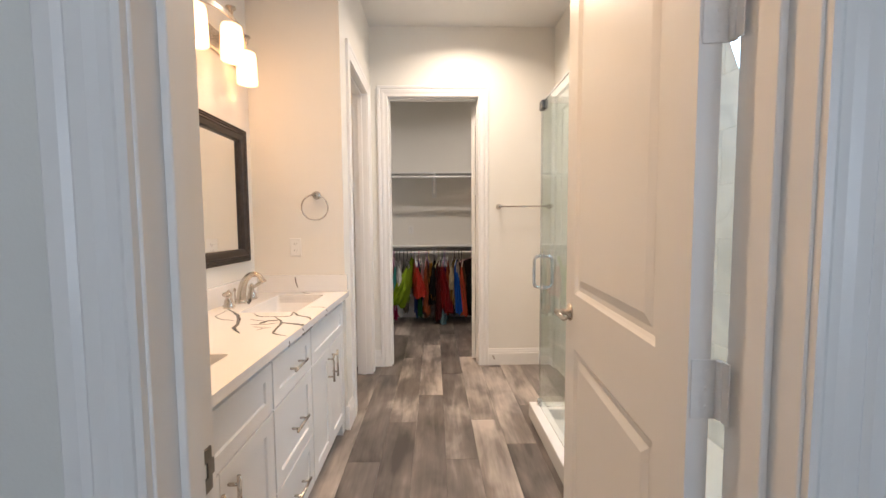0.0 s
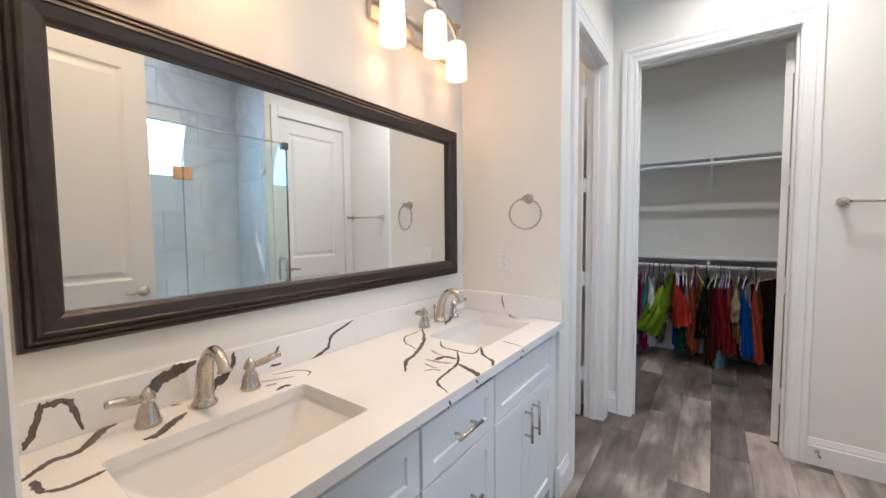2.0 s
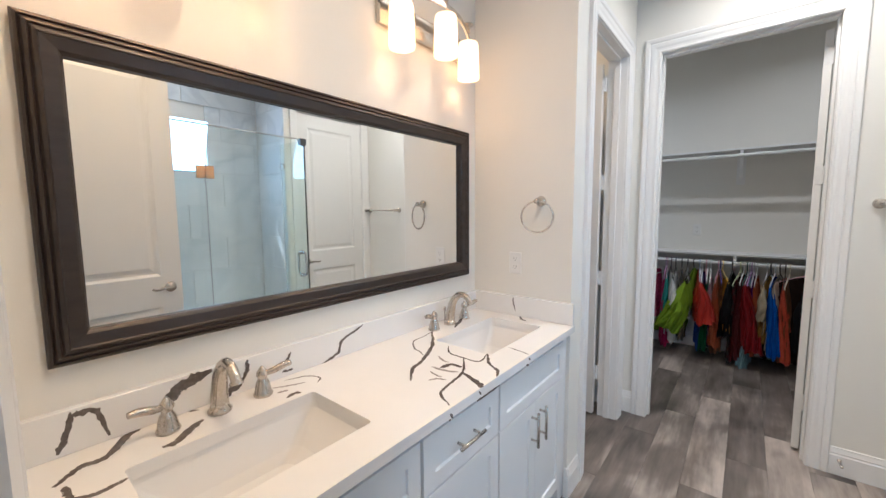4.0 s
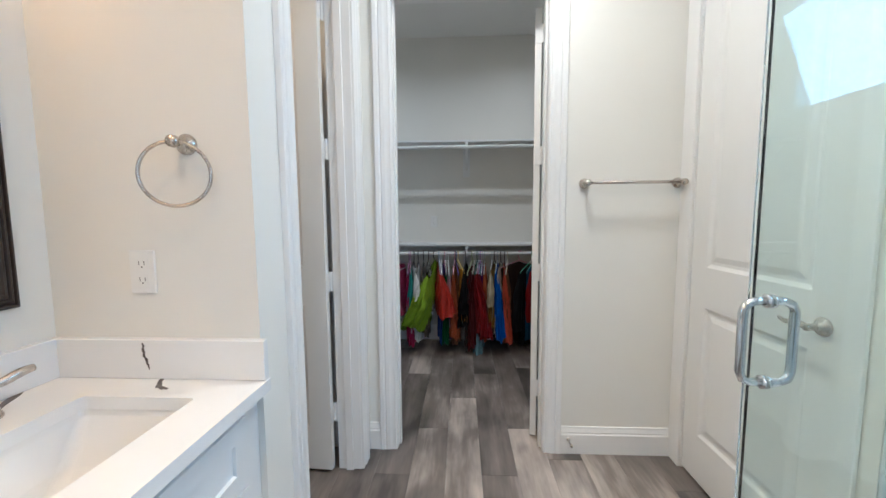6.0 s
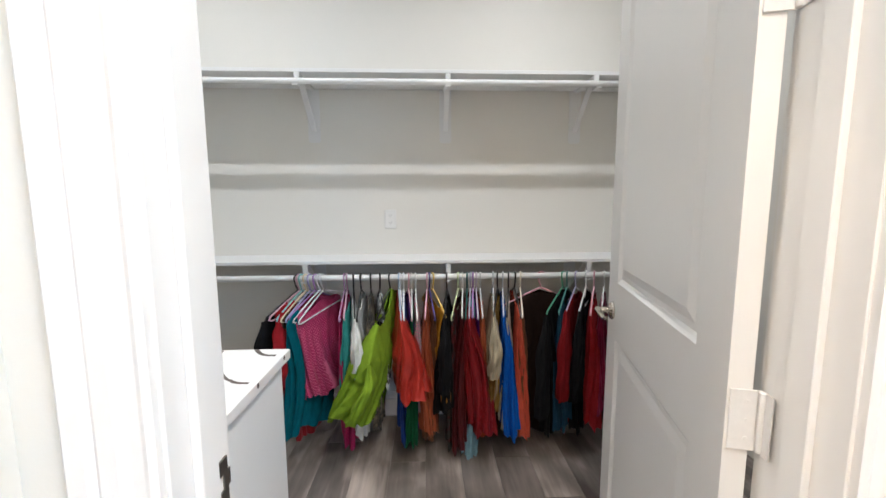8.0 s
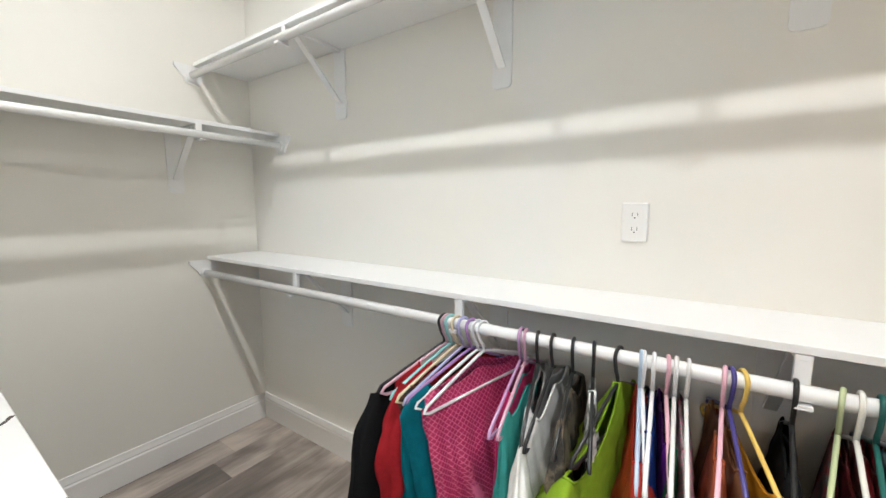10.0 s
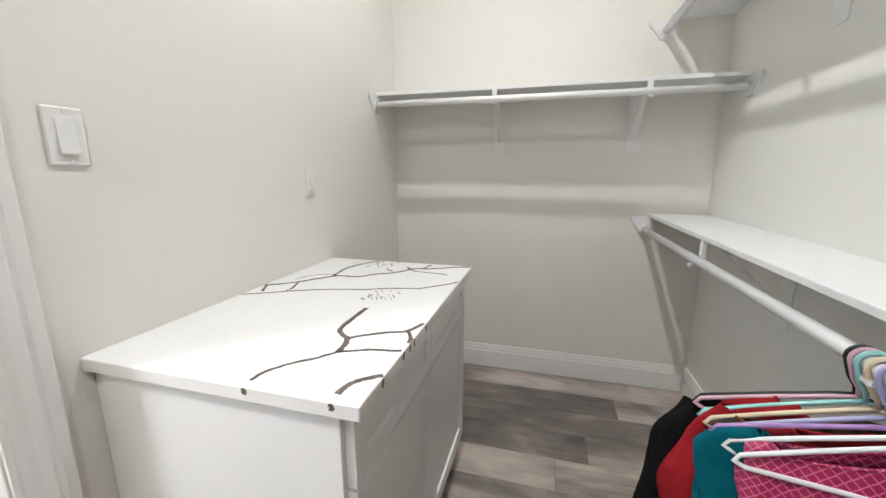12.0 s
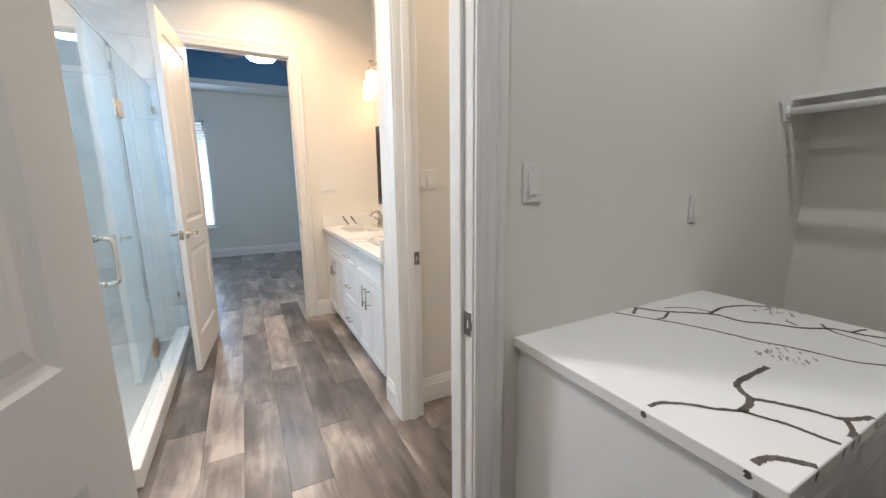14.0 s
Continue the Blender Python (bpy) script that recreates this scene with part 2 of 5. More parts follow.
def structure(name, bm, mat, label="", category=""):
    return solid(name, bm, mat, label or name.replace("_", " "), category or name.split("_")[0], kind="structure")


def box(x0, x1, y0, y1, z0, z1, bevel=0.0, bm=None, segments=1):
    out = bm or bmesh.new()
    vs = [out.verts.new((x, y, z)) for x in (x0, x1) for y in (y0, y1) for z in (z0, z1)]
    fs = []
    for f in ((0, 1, 3, 2), (4, 6, 7, 5), (0, 4, 5, 1), (2, 3, 7, 6), (0, 2, 6, 4), (1, 5, 7, 3)):
        fs.append(out.faces.new([vs[i] for i in f]))
    if bevel > 0:
        es = list({e for f in fs for e in f.edges})
        bmesh.ops.bevel(out, geom=es, offset=bevel, segments=segments, affect="EDGES", profile=0.6)
    return out


def boxes(items, bevel=0.0):
    bm = bmesh.new()
    for it in items:
        box(*it, bevel=bevel, bm=bm)
    return bm


def tube(points, radii, sides=10, bm=None, caps=True):
    """A round bar along a path, with a radius at each point."""
    out = bm or bmesh.new()
    pts = [Vector(p) for p in points]
    if not isinstance(radii, (list, tuple)):
        radii = [radii] * len(pts)
    rings = []
    ref = None
    for i, p in enumerate(pts):
        d = (pts[min(i + 1, len(pts) - 1)] - pts[max(i - 1, 0)]).normalized()
        if ref is None:
            ref = d.orthogonal().normalized()
        ref = (ref - d * ref.dot(d)).normalized()
        side = d.cross(ref)
        rings.append([out.verts.new(p + (ref * math.cos(a) + side * math.sin(a)) * radii[i]) for a in (2 * math.pi * k / sides for k in range(sides))])
    for a, b in zip(rings, rings[1:]):
        for k in range(sides):
            out.faces.new((a[k], a[(k + 1) % sides], b[(k + 1) % sides], b[k]))
    if caps:
        out.faces.new(rings[0][::-1])
        out.faces.new(rings[-1])
    return out


def turned(profile, centre, axis="z", sides=20, bm=None):
    """A lathe-turned solid: (radius, height) pairs about an axis through centre."""
    d = {"x": Vector((1, 0, 0)), "y": Vector((0, 1, 0)), "z": Vector((0, 0, 1)), "-x": Vector((-1, 0, 0)), "-y": Vector((0, -1, 0))}[axis]
    out = bm or bmesh.new()
    c = Vector(centre)
    u = d.orthogonal().normalized()
    w = d.cross(u)
    rings = []
    for r, h in profile:
        rings.append([out.verts.new(c + d * h + (u * math.cos(a) + w * math.sin(a)) * max(r, 0.0004)) for a in (2 * math.pi * k / sides for k in range(sides))])
    for a, b in zip(rings, rings[1:]):
        for k in range(sides):
            out.faces.new((a[k], a[(k + 1) % sides], b[(k + 1) % sides], b[k]))
    out.faces.new(rings[0][::-1])
    out.faces.new(rings[-1])
    return out


def sweep(profile, stations, closed=False, bm=None):
    """Joins copies of a profile: stations are functions (u, v) -> place."""
    out = bm or bmesh.new()
    rings = [[out.verts.new(st(u, v)) for u, v in profile] for st in stations]
    n = len(profile)
    pairs = list(zip(rings, rings[1:])) + ([(rings[-1], rings[0])] if closed else [])
    for a, b in pairs:
        for k in range(n):
            out.faces.new((a[k], a[(k + 1) % n], b[(k + 1) % n], b[k]))
    if not closed:
        out.faces.new(rings[0][::-1])
        out.faces.new(rings[-1])
    return out


def curve_points(ctrl, n):
    """Points on a Catmull-Rom curve through ctrl."""
    c = [Vector(p) for p in ctrl]
    c = [c[0] * 2 - c[1]] + c + [c[-1] * 2 - c[-2]]
    out = []
    for i in range(1, len(c) - 2):
        for k in range(n):
            t = k / n
            p0, p1, p2, p3 = c[i - 1:i + 3]
            out.append(0.5 * ((2 * p1) + (p2 - p0) * t + (2 * p0 - 5 * p1 + 4 * p2 - p3) * t * t + (3 * p1 - p0 - 3 * p2 + p3) * t ** 3))
    out.append(c[-2])
    return out


# ---- the shell ----
WALL_X = -0.965      # vanity wall
JOG_X = -0.405       # wall of the toilet room
RING_Y = 2.40        # wall with the towel ring
BATH_Y = 3.485       # bath side of the closet wall
CLOSET_Y = 3.605     # closet side of it
ENTRY_Y0, ENTRY_Y1 = 0.501, 0.612
LINEN_X = 1.255
SHOWER_X = 1.80
SHOWER_Y = 2.50
CLOSET_L, CLOSET_R, CLOSET_B = -2.18, 1.75, 5.37
C_DOOR = (-0.245, 0.562, 2.455)
E_DOOR = (-0.19, 0.632, 2.43)
W_DOOR = (2.643, 3.30, 2.42)
L_DOOR = (2.62, 3.385, 2.42)
J = 0.02             # jamb board
TOP = CEILING + 0.0

structure("wall_vanity", boxes([(-1.085, WALL_X, ENTRY_Y1, RING_Y, 0, TOP)]), PAINT, "warm white painted wall behind the double vanity", "wall")
structure("wall_towel_ring", boxes([(-2.10, JOG_X, RING_Y, 2.52, 0, TOP)]), PAINT, "warm white painted wall with a towel ring", "wall")
structure("wall_toilet_room", boxes([
    (JOG_X - 0.12, JOG_X, 2.52, W_DOOR[0] - J, 0, TOP), (JOG_X - 0.12, JOG_X, W_DOOR[1] + J, BATH_Y, 0, TOP),
    (JOG_X - 0.12, JOG_X, W_DOOR[0] - J, W_DOOR[1] + J, W_DOOR[2] + J, TOP)]), PAINT, "off-white wall with the narrow toilet room doorway", "wall")
structure("wall_closet", boxes([
    (-2.30, C_DOOR[0] - J, BATH_Y, CLOSET_Y, 0, TOP), (C_DOOR[1] + J, 1.95, BATH_Y, CLOSET_Y, 0, TOP),
    (C_DOOR[0] - J, C_DOOR[1] + J, BATH_Y, CLOSET_Y, C_DOOR[2] + J, TOP)]), PAINT, "off-white wall with the closet doorway", "wall")
structure("wall_linen", boxes([
    (LINEN_X, LINEN_X + 0.115, 2.612, L_DOOR[0] - J + 0.012, 0, TOP), (LINEN_X, LINEN_X + 0.115, L_DOOR[1] + J, BATH_Y, 0, TOP),
    (LINEN_X, LINEN_X + 0.115, L_DOOR[0] - J + 0.012, L_DOOR[1] + J, L_DOOR[2] + J, TOP)]), PAINT, "off-white wall round the linen closet door", "wall")
structure("wall_shower_end", boxes([(LINEN_X, SHOWER_X, SHOWER_Y, 2.612, 0, TOP)]), PAINT, "off-white end wall of the shower", "wall")
WIN = (1.40, 2.02, 1.82, 2.30)
structure("wall_outer", boxes([
    (SHOWER_X, 1.95, ENTRY_Y1, WIN[0], 0, TOP), (SHOWER_X, 1.95, WIN[1], BATH_Y, 0, TOP),
    (SHOWER_X, 1.95, WIN[0], WIN[1], 0, WIN[2]), (SHOWER_X, 1.95, WIN[0], WIN[1], WIN[3], TOP)]), PAINT, "outer wall with the small shower window", "wall")
structure("wall_entry", boxes([
    (-2.75, E_DOOR[0] - J, ENTRY_Y0 + 0.004, ENTRY_Y1, 0, 3.4), (E_DOOR[1] + J, 2.75, ENTRY_Y0 + 0.004, ENTRY_Y1, 0, 3.4),
    (E_DOOR[0] - J, E_DOOR[1] + J, ENTRY_Y0 + 0.004, ENTRY_Y1, E_DOOR[2] + J, 3.4)]), PAINT, "warm white wall with the bathroom entry doorway", "wall")
structure("wall_entry_bedroom_face", boxes([
    (-2.75, E_DOOR[0] - J, ENTRY_Y0 - 0.008, ENTRY_Y0 + 0.004, 0, 3.4), (E_DOOR[1] + J, 2.75, ENTRY_Y0 - 0.008, ENTRY_Y0 + 0.004, 0, 3.4),
    (E_DOOR[0] - J, E_DOOR[1] + J, ENTRY_Y0 - 0.008, ENTRY_Y0 + 0.004, E_DOOR[2] + J, 3.4)]), GREY_PAINT, "blue-grey painted bedroom side of the entry wall", "wall")
structure("wall_toilet_room_left", boxes([(-2.10, -1.98, 2.52, BATH_Y, 0, TOP)]), PAINT, "off-white left wall of the toilet room", "wall")
structure("wall_closet_left", boxes([(CLOSET_L - 0.12, CLOSET_L, CLOSET_Y, CLOSET_B, 0, TOP)]), PAINT, "off-white short closet wall", "wall")
structure("wall_closet_back", boxes([(CLOSET_L - 0.12, 1.87, CLOSET_B, 5.49, 0, TOP)]), PAINT, "off-white long closet wall behind the shelves", "wall")
structure("wall_closet_right", boxes([(CLOSET_R, 1.87, CLOSET_Y, CLOSET_B, 0, TOP)]), PAINT, "off-white closet wall beyond the clothes", "wall")
structure("ceiling", boxes([(-2.30, 1.95, ENTRY_Y1, 5.49, CEILING, CEILING + 0.12)]), CEIL_PAINT, "smooth white painted ceiling", "ceiling")

# bedroom beyond the entry
BED_Y = -3.40
BW = (0.76, 1.70, 0.56, 2.40)
structure("wall_bedroom_far", boxes([
    (-2.75, BW[0], BED_Y - 0.13, BED_Y, 0, 3.4), (BW[1], 2.75, BED_Y - 0.13, BED_Y, 0, 3.4),
    (BW[0], BW[1], BED_Y - 0.13, BED_Y, 0, BW[2]), (BW[0], BW[1], BED_Y - 0.13, BED_Y, BW[3], 3.4)]), GREY_PAINT, "blue-grey bedroom wall with a window", "wall")
structure("wall_bedroom_left", boxes([(-2.75, -2.60, BED_Y, ENTRY_Y0 - 0.008, 0, 3.4)]), GREY_PAINT, "blue-grey bedroom side wall", "wall")
structure("wall_bedroom_right", boxes([(2.60, 2.75, BED_Y, ENTRY_Y0 - 0.008, 0, 3.4)]), GREY_PAINT, "blue-grey bedroom side wall", "wall")
SOF = 2.88
structure("ceiling_soffit", boxes([
    (-2.60, 2.60, BED_Y, BED_Y + 0.5, SOF, SOF + 0.08), (-2.60, 2.60, ENTRY_Y0 - 0.508, ENTRY_Y0 - 0.008, SOF, SOF + 0.08),
    (-2.60, -2.10, BED_Y + 0.5, ENTRY_Y0 - 0.508, SOF, SOF + 0.08), (2.10, 2.60, BED_Y + 0.5, ENTRY_Y0 - 0.508, SOF, SOF + 0.08)]), CEIL_PAINT, "white soffit round the bedroom tray ceiling", "ceiling")
structure("ceiling_tray_riser", boxes([
    (-2.60, 2.60, BED_Y + 0.42, BED_Y + 0.496, SOF + 0.08, 3.36), (-2.60, 2.60, ENTRY_Y0 - 0.504, ENTRY_Y0 - 0.43, SOF + 0.08, 3.36),
    (-2.18, -2.104, BED_Y + 0.5, ENTRY_Y0 - 0.508, SOF + 0.08, 3.36), (2.104, 2.18, BED_Y + 0.5, ENTRY_Y0 - 0.508, SOF + 0.08, 3.36)]), BLUE_PAINT, "dark blue band of the bedroom tray ceiling", "ceiling")
structure("ceiling_bedroom", boxes([(-2.75, 2.75, BED_Y - 0.13, ENTRY_Y1, 3.40, 3.5)]), BLUE_PAINT, "dark blue upper field of the bedroom tray ceiling", "ceiling")
structure("ground", boxes([(-60, 60, -60, 60, -0.35, -0.25)]), EARTH, "grassy ground outside the house", "ground")
floor = structure("floor", boxes([(-2.75, 2.75, BED_Y - 0.13, ENTRY_Y1, -0.25, -0.012), (-2.30, 1.95, ENTRY_Y1, 5.49, -0.25, -0.012)]), UNDERLAY, "grey-brown wood-look vinyl plank floor", "floor")


# ---- trim ----
CASING = [(0.004, 0.0), (0.004, 0.010), (0.012, 0.013), (0.018, 0.011), (0.030, 0.012), (0.042, 0.016), (0.060, 0.017), (0.066, 0.013), (0.074, 0.018), (0.092, 0.020), (0.096, 0.017), (0.096, 0.0)]


def casing(name, axis, plane, out, a0, a1, h, label):
    """Moulded casing round a doorway; out: +1 or -1, the way that the wall's face looks."""
    def at(a, z, v):
        return (a, plane + out * v, z) if axis == "x" else (plane + out * v, a, z)
    st = [lambda u, v: at(a0 - u, 0.0, v), lambda u, v: at(a0 - u, h + u, v), lambda u, v: at(a1 + u, h + u, v), lambda u, v: at(a1 + u, 0.0, v)]
    return structure(name, sweep(CASING, st), TRIM, label, "door casing")


def jamb(name, axis, d0, d1, a0, a1, h, stop, label):
    """Boards that line a doorway, with the stop at depth stop."""
    def b(aa, ab, da, db, za, zb):
        return (aa, ab, da, db, za, zb) if axis == "x" else (da, db, aa, ab, za, zb)
    items = [b(a0 - J + 0.001, a0, d0, d1, 0, h), b(a1, a1 + J - 0.001, d0, d1, 0, h), b(a0 - J + 0.001, a1 + J - 0.001, d0, d1, h, h + J - 0.001),
             b(a0, a0 + 0.012, stop - 0.018, stop + 0.018, 0, h - 0.012), b(a1 - 0.012, a1, stop - 0.018, stop + 0.018, 0, h - 0.012), b(a0, a1, stop - 0.018, stop + 0.018, h - 0.012, h)]
    ob = thing(name, b((a0 + a1) / 2, 0, (d0 + d1) / 2, 0, 0, 0)[0:3:2] + (0,), label, "door jamb", kind="structure")
    for nm, it in zip(("jamb_board", "jamb_board", "head_board", "stop", "stop", "head_stop"), items):
        part(nm, boxes([it], 0.0015), TRIM, ob)
    return ob


casing("trim_closet_bath", "x", BATH_Y, -1, *C_DOOR, "white moulded casing round the closet doorway")
casing("trim_closet_inside", "x", CLOSET_Y, 1, *C_DOOR, "white moulded casing inside the closet")
casing("trim_entry_bath", "x", ENTRY_Y1, 1, *E_DOOR, "white moulded casing round the bathroom entry")
casing("trim_entry_bedroom", "x", ENTRY_Y0 - 0.008, -1, *E_DOOR, "white moulded casing on the bedroom side of the entry")
casing("trim_toilet_room", "y", JOG_X, 1, *W_DOOR, "white moulded casing round the toilet room doorway")
jamb("jamb_closet", "x", BATH_Y, CLOSET_Y, *C_DOOR, CLOSET_Y - 0.062, "white door jamb with a stop")
jamb("jamb_entry", "x", ENTRY_Y0 - 0.008, ENTRY_Y1, *E_DOOR, ENTRY_Y1 - 0.058, "white door jamb with a stop")
jamb("jamb_toilet_room", "y", JOG_X - 0.12, JOG_X, *W_DOOR, JOG_X - 0.060, "white door jamb with a stop")
# the linen door's casing is cut short by the corner
structure("trim_linen", boxes([
    (LINEN_X - 0.016, LINEN_X - 0.0005, L_DOOR[1] + 0.004, BATH_Y - 0.0008, 0, L_DOOR[2] + 0.09), (LINEN_X - 0.016, LINEN_X - 0.0005, L_DOOR[0] - 0.070, L_DOOR[0] - 0.004, 0, L_DOOR[2] + 0.09),
    (LINEN_X - 0.017, LINEN_X - 0.0005, L_DOOR[0] - 0.004, L_DOOR[1] + 0.004, L_DOOR[2] + 0.004, L_DOOR[2] + 0.09)], 0.002), TRIM, "white casing round the linen closet door", "door casing")
jamb("jamb_linen", "y", LINEN_X, LINEN_X + 0.115, *L_DOOR, LINEN_X + 0.060, "white door jamb with a stop")

BASE_PROFILE = [(0.0, 0.0), (0.015, 0.0), (0.015, 0.108), (0.011, 0.116), (0.012, 0.122), (0.007, 0.140), (0.005, 0.152), (0.0, 0.153)]


def baseboard(name, p, q, out, label="white moulded baseboard"):
    """Baseboard from p to q (x, y) along a wall; out: the way that the wall's face looks."""
    o = Vector((*out, 0))
    st = [lambda u, v, w=w: Vector((*w, 0)) + o * u + Vector((0, 0, v)) for w in (p, q)]
    return structure(name, sweep(BASE_PROFILE, st), TRIM, label, "baseboard")


baseboard("baseboard_bath_end", (C_DOOR[1] + 0.097, BATH_Y), (LINEN_X - 0.017, BATH_Y), (0, -1))
baseboard("baseboard_bath_corner", (JOG_X + 0.001, BATH_Y), (C_DOOR[0] - 0.097, BATH_Y), (0, -1))
baseboard("baseboard_jog", (JOG_X, RING_Y - 0.014), (JOG_X, W_DOOR[0] - 0.097), (1, 0))
baseboard("baseboard_jog_end", (JOG_X - 0.012, RING_Y), (JOG_X + 0.0145, RING_Y), (0, -1))
baseboard("baseboard_toilet_room", (-1.98, 2.52), (JOG_X - 0.142, 2.52), (0, 1))
baseboard("baseboard_entry", (-0.42, ENTRY_Y1), (E_DOOR[0] - 0.097, ENTRY_Y1), (0, 1))
baseboard("baseboard_closet_left", (CLOSET_L, CLOSET_Y + 0.016), (CLOSET_L, CLOSET_B - 0.016), (1, 0))
baseboard("baseboard_closet_back", (CLOSET_L, CLOSET_B), (CLOSET_R, CLOSET_B), (0, -1))
baseboard("baseboard_closet_front", (CLOSET_L, CLOSET_Y), (C_DOOR[0] - 0.097, CLOSET_Y), (0, 1))
baseboard("baseboard_bedroom_far", (-2.60, BED_Y), (2.60, BED_Y), (0, 1))
baseboard("baseboard_bedroom_side", (-2.60, BED_Y + 0.016), (-2.60, ENTRY_Y0 - 0.03), (1, 0))


# ---- doors ----
def hinge(parent, z, t, gap):
    """A butt hinge on a door's edge: door leaf, knuckle and the leaf on the jamb; gap: how far the knuckle stands off."""
    ky = -(t + gap)
    bm = boxes([(-0.0025, -0.0003, ky, t - 0.004, z, z + 0.1)], 0.0008)
    turned([(0.003, 0), (0.0065, 0.002), (0.0065, 0.098), (0.003, 0.1)], (-0.006, ky, z), "z", 10, bm)
    box(-0.028, -0.006, ky - 0.0015, ky + 0.0005, z, z + 0.1, bm=bm)
    for dz in (0.02, 0.05, 0.08):
        turned([(0.004, 0), (0.004, 0.0008), (0.001, 0.0010)], (-0.0025, ky + 0.018, z + dz), "-x", 8, bm)
    return part("hinge", bm, HINGE, parent, "painted steel hinge")


def lever(parent, x, y, z, out, way):
    """Rosette, neck and curved lever on a face that looks along out (-1, +1 in y); way: where the lever points."""
    ax = "y" if out > 0 else "-y"
    bm = turned([(0.031, 0), (0.032, 0.004), (0.027, 0.010), (0.012, 0.014), (0.011, 0.042), (0.0125, 0.046), (0.0125, 0.055), (0.004, 0.058)], (x, y, z), ax, 20)
    pts = curve_points([(x, y + out * 0.050, z), (x + way * 0.045, y + out * 0.052, z + 0.004), (x + way * 0.085, y + out * 0.048, z - 0.004), (x + way * 0.112, y + out * 0.045, z + 0.003)], 4)
    tube(pts, [0.011 - 0.005 * i / (len(pts) - 1) for i in range(len(pts))], 10, bm=bm)
    return part("lever_handle", bm, NICKEL, parent, "brushed nickel lever handle", True)


def panel_door(label, w, h, m, gap=0.006, lever_z=0.952, middle=0.930):
    """Two-panel moulded door built along +x from its hinge edge at the origin, 35 mm thick in y, then set at pose m."""
    t = 0.0175
    ob = new("door")
    BASES[ob] = Matrix()
    st, z1, z2, z3, z4 = 0.112, 0.235, 0.866, 1.058, h - 0.125
    leaf = boxes([(0, st, -t, t, 0.008, h), (w - st, w, -t, t, 0.008, h), (st, w - st, -t, t, 0.008, z1), (st, w - st, -t, t, z2, z3), (st, w - st, -t, t, z4, h)])
    bmesh.ops.remove_doubles(leaf, verts=leaf.verts[:], dist=1e-5)
    slab = part("slab", leaf, DOOR_PAINT, ob)
    for za, zb in ((z1, z2), (z3, z4)):
        bm = bmesh.new()
        for s in (1, -1):
            rings = []
            for inset, depth in ((0.0, t), (0.008, t - 0.005), (0.016, t - 0.009), (0.030, t - 0.009), (0.055, t - 0.003), (0.058, t - 0.003)):
                rings.append([bm.verts.new((x, s * depth, z)) for x, z in ((st + inset, za + inset), (w - st - inset, za + inset), (w - st - inset, zb - inset), (st + inset, zb - inset))])
            for a, b in zip(rings, rings[1:]):
                for k in range(4):
                    bm.faces.new((a[k], a[(k + 1) % 4], b[(k + 1) % 4], b[k]))
            bm.faces.new(rings[-1])
        part("panel", bm, DOOR_PAINT, slab)
    for z in (0.25, middle, 1.580, 2.225):
        hinge(ob, z, t, gap)
    lx = w - 0.065
    lever(ob, lx, t, lever_z, 1, -1)
    lever(ob, lx, -t, lever_z, -1, -1)
    part("latch_plate", box(w - 0.0005, w + 0.0015, -0.012, 0.012, lever_z - 0.03, lever_z + 0.03), NICKEL, ob, "small metal latch plate")
    ob.matrix_basis = m
    return tagged(ob, label, "door", kind="structure")


# entry door, swung into the bathroom past ninety degrees
d1 = panel_door("white two-panel bathroom door standing open against the shower", 0.795, 2.40, pose(0.597, ENTRY_Y1 + 0.020, 0.008, 0, 0, 84.5), 0.012, 0.985, 0.975)
d1.name = "door_entry"
d2 = panel_door("white two-panel closet door standing open inside the closet", 0.795, 2.41, pose(0.533, CLOSET_Y + 0.010, 0.010, 0, 0, 76), 0.012)
d2.name = "door_closet"
d3 = panel_door("white narrow two-panel toilet room door standing open", 0.640, 2.39, pose(JOG_X - 0.142, W_DOOR[1] - 0.020, 0.010, 0, 0, 177))
d3.name = "door_toilet_room"
d4 = panel_door("white two-panel linen closet door, shut", 0.758, 2.405, pose(LINEN_X + 0.020, L_DOOR[1] - 0.003, 0.008, 0, 0, -90))
d4.name = "door_linen"


STRIKE = material("worn_nickel", (0.30, 0.285, 0.26), 0.42, 1.0, grain=0.2, scale=80)


def strike(axis, x, y, z, label="small metal strike plate on the jamb"):
    if axis == "x":
        bm = boxes([(x, x + 0.0025, y - 0.016, y + 0.016, z - 0.034, z - 0.012), (x, x + 0.0025, y - 0.016, y + 0.016, z + 0.012, z + 0.034), (x, x + 0.0025, y - 0.016, y - 0.006, z - 0.012, z + 0.012), (x, x + 0.0025, y + 0.006, y + 0.022, z - 0.012, z + 0.012)])
    else:
        bm = boxes([(x - 0.016, x + 0.016, y, y + 0.0025, z - 0.034, z - 0.012), (x - 0.016, x + 0.016, y, y + 0.0025, z + 0.012, z + 0.034), (x - 0.016, x - 0.006, y, y + 0.0025, z - 0.012, z + 0.012), (x + 0.006, x + 0.022, y, y + 0.0025, z - 0.012, z + 0.012)])
    return solid("strike_plate", bm, STRIKE, label, "strike plate", "strike plates")


strike("x", C_DOOR[0], CLOSET_Y - 0.024, 0.935)
strike("x", E_DOOR[0], ENTRY_Y1 - 0.024, 0.935)
strike("y", JOG_X - 0.096, W_DOOR[0], 0.93)


# ---- vanity ----
FRONT = -0.425       # face frame of the cabinets
COUNTER_Z = 0.898


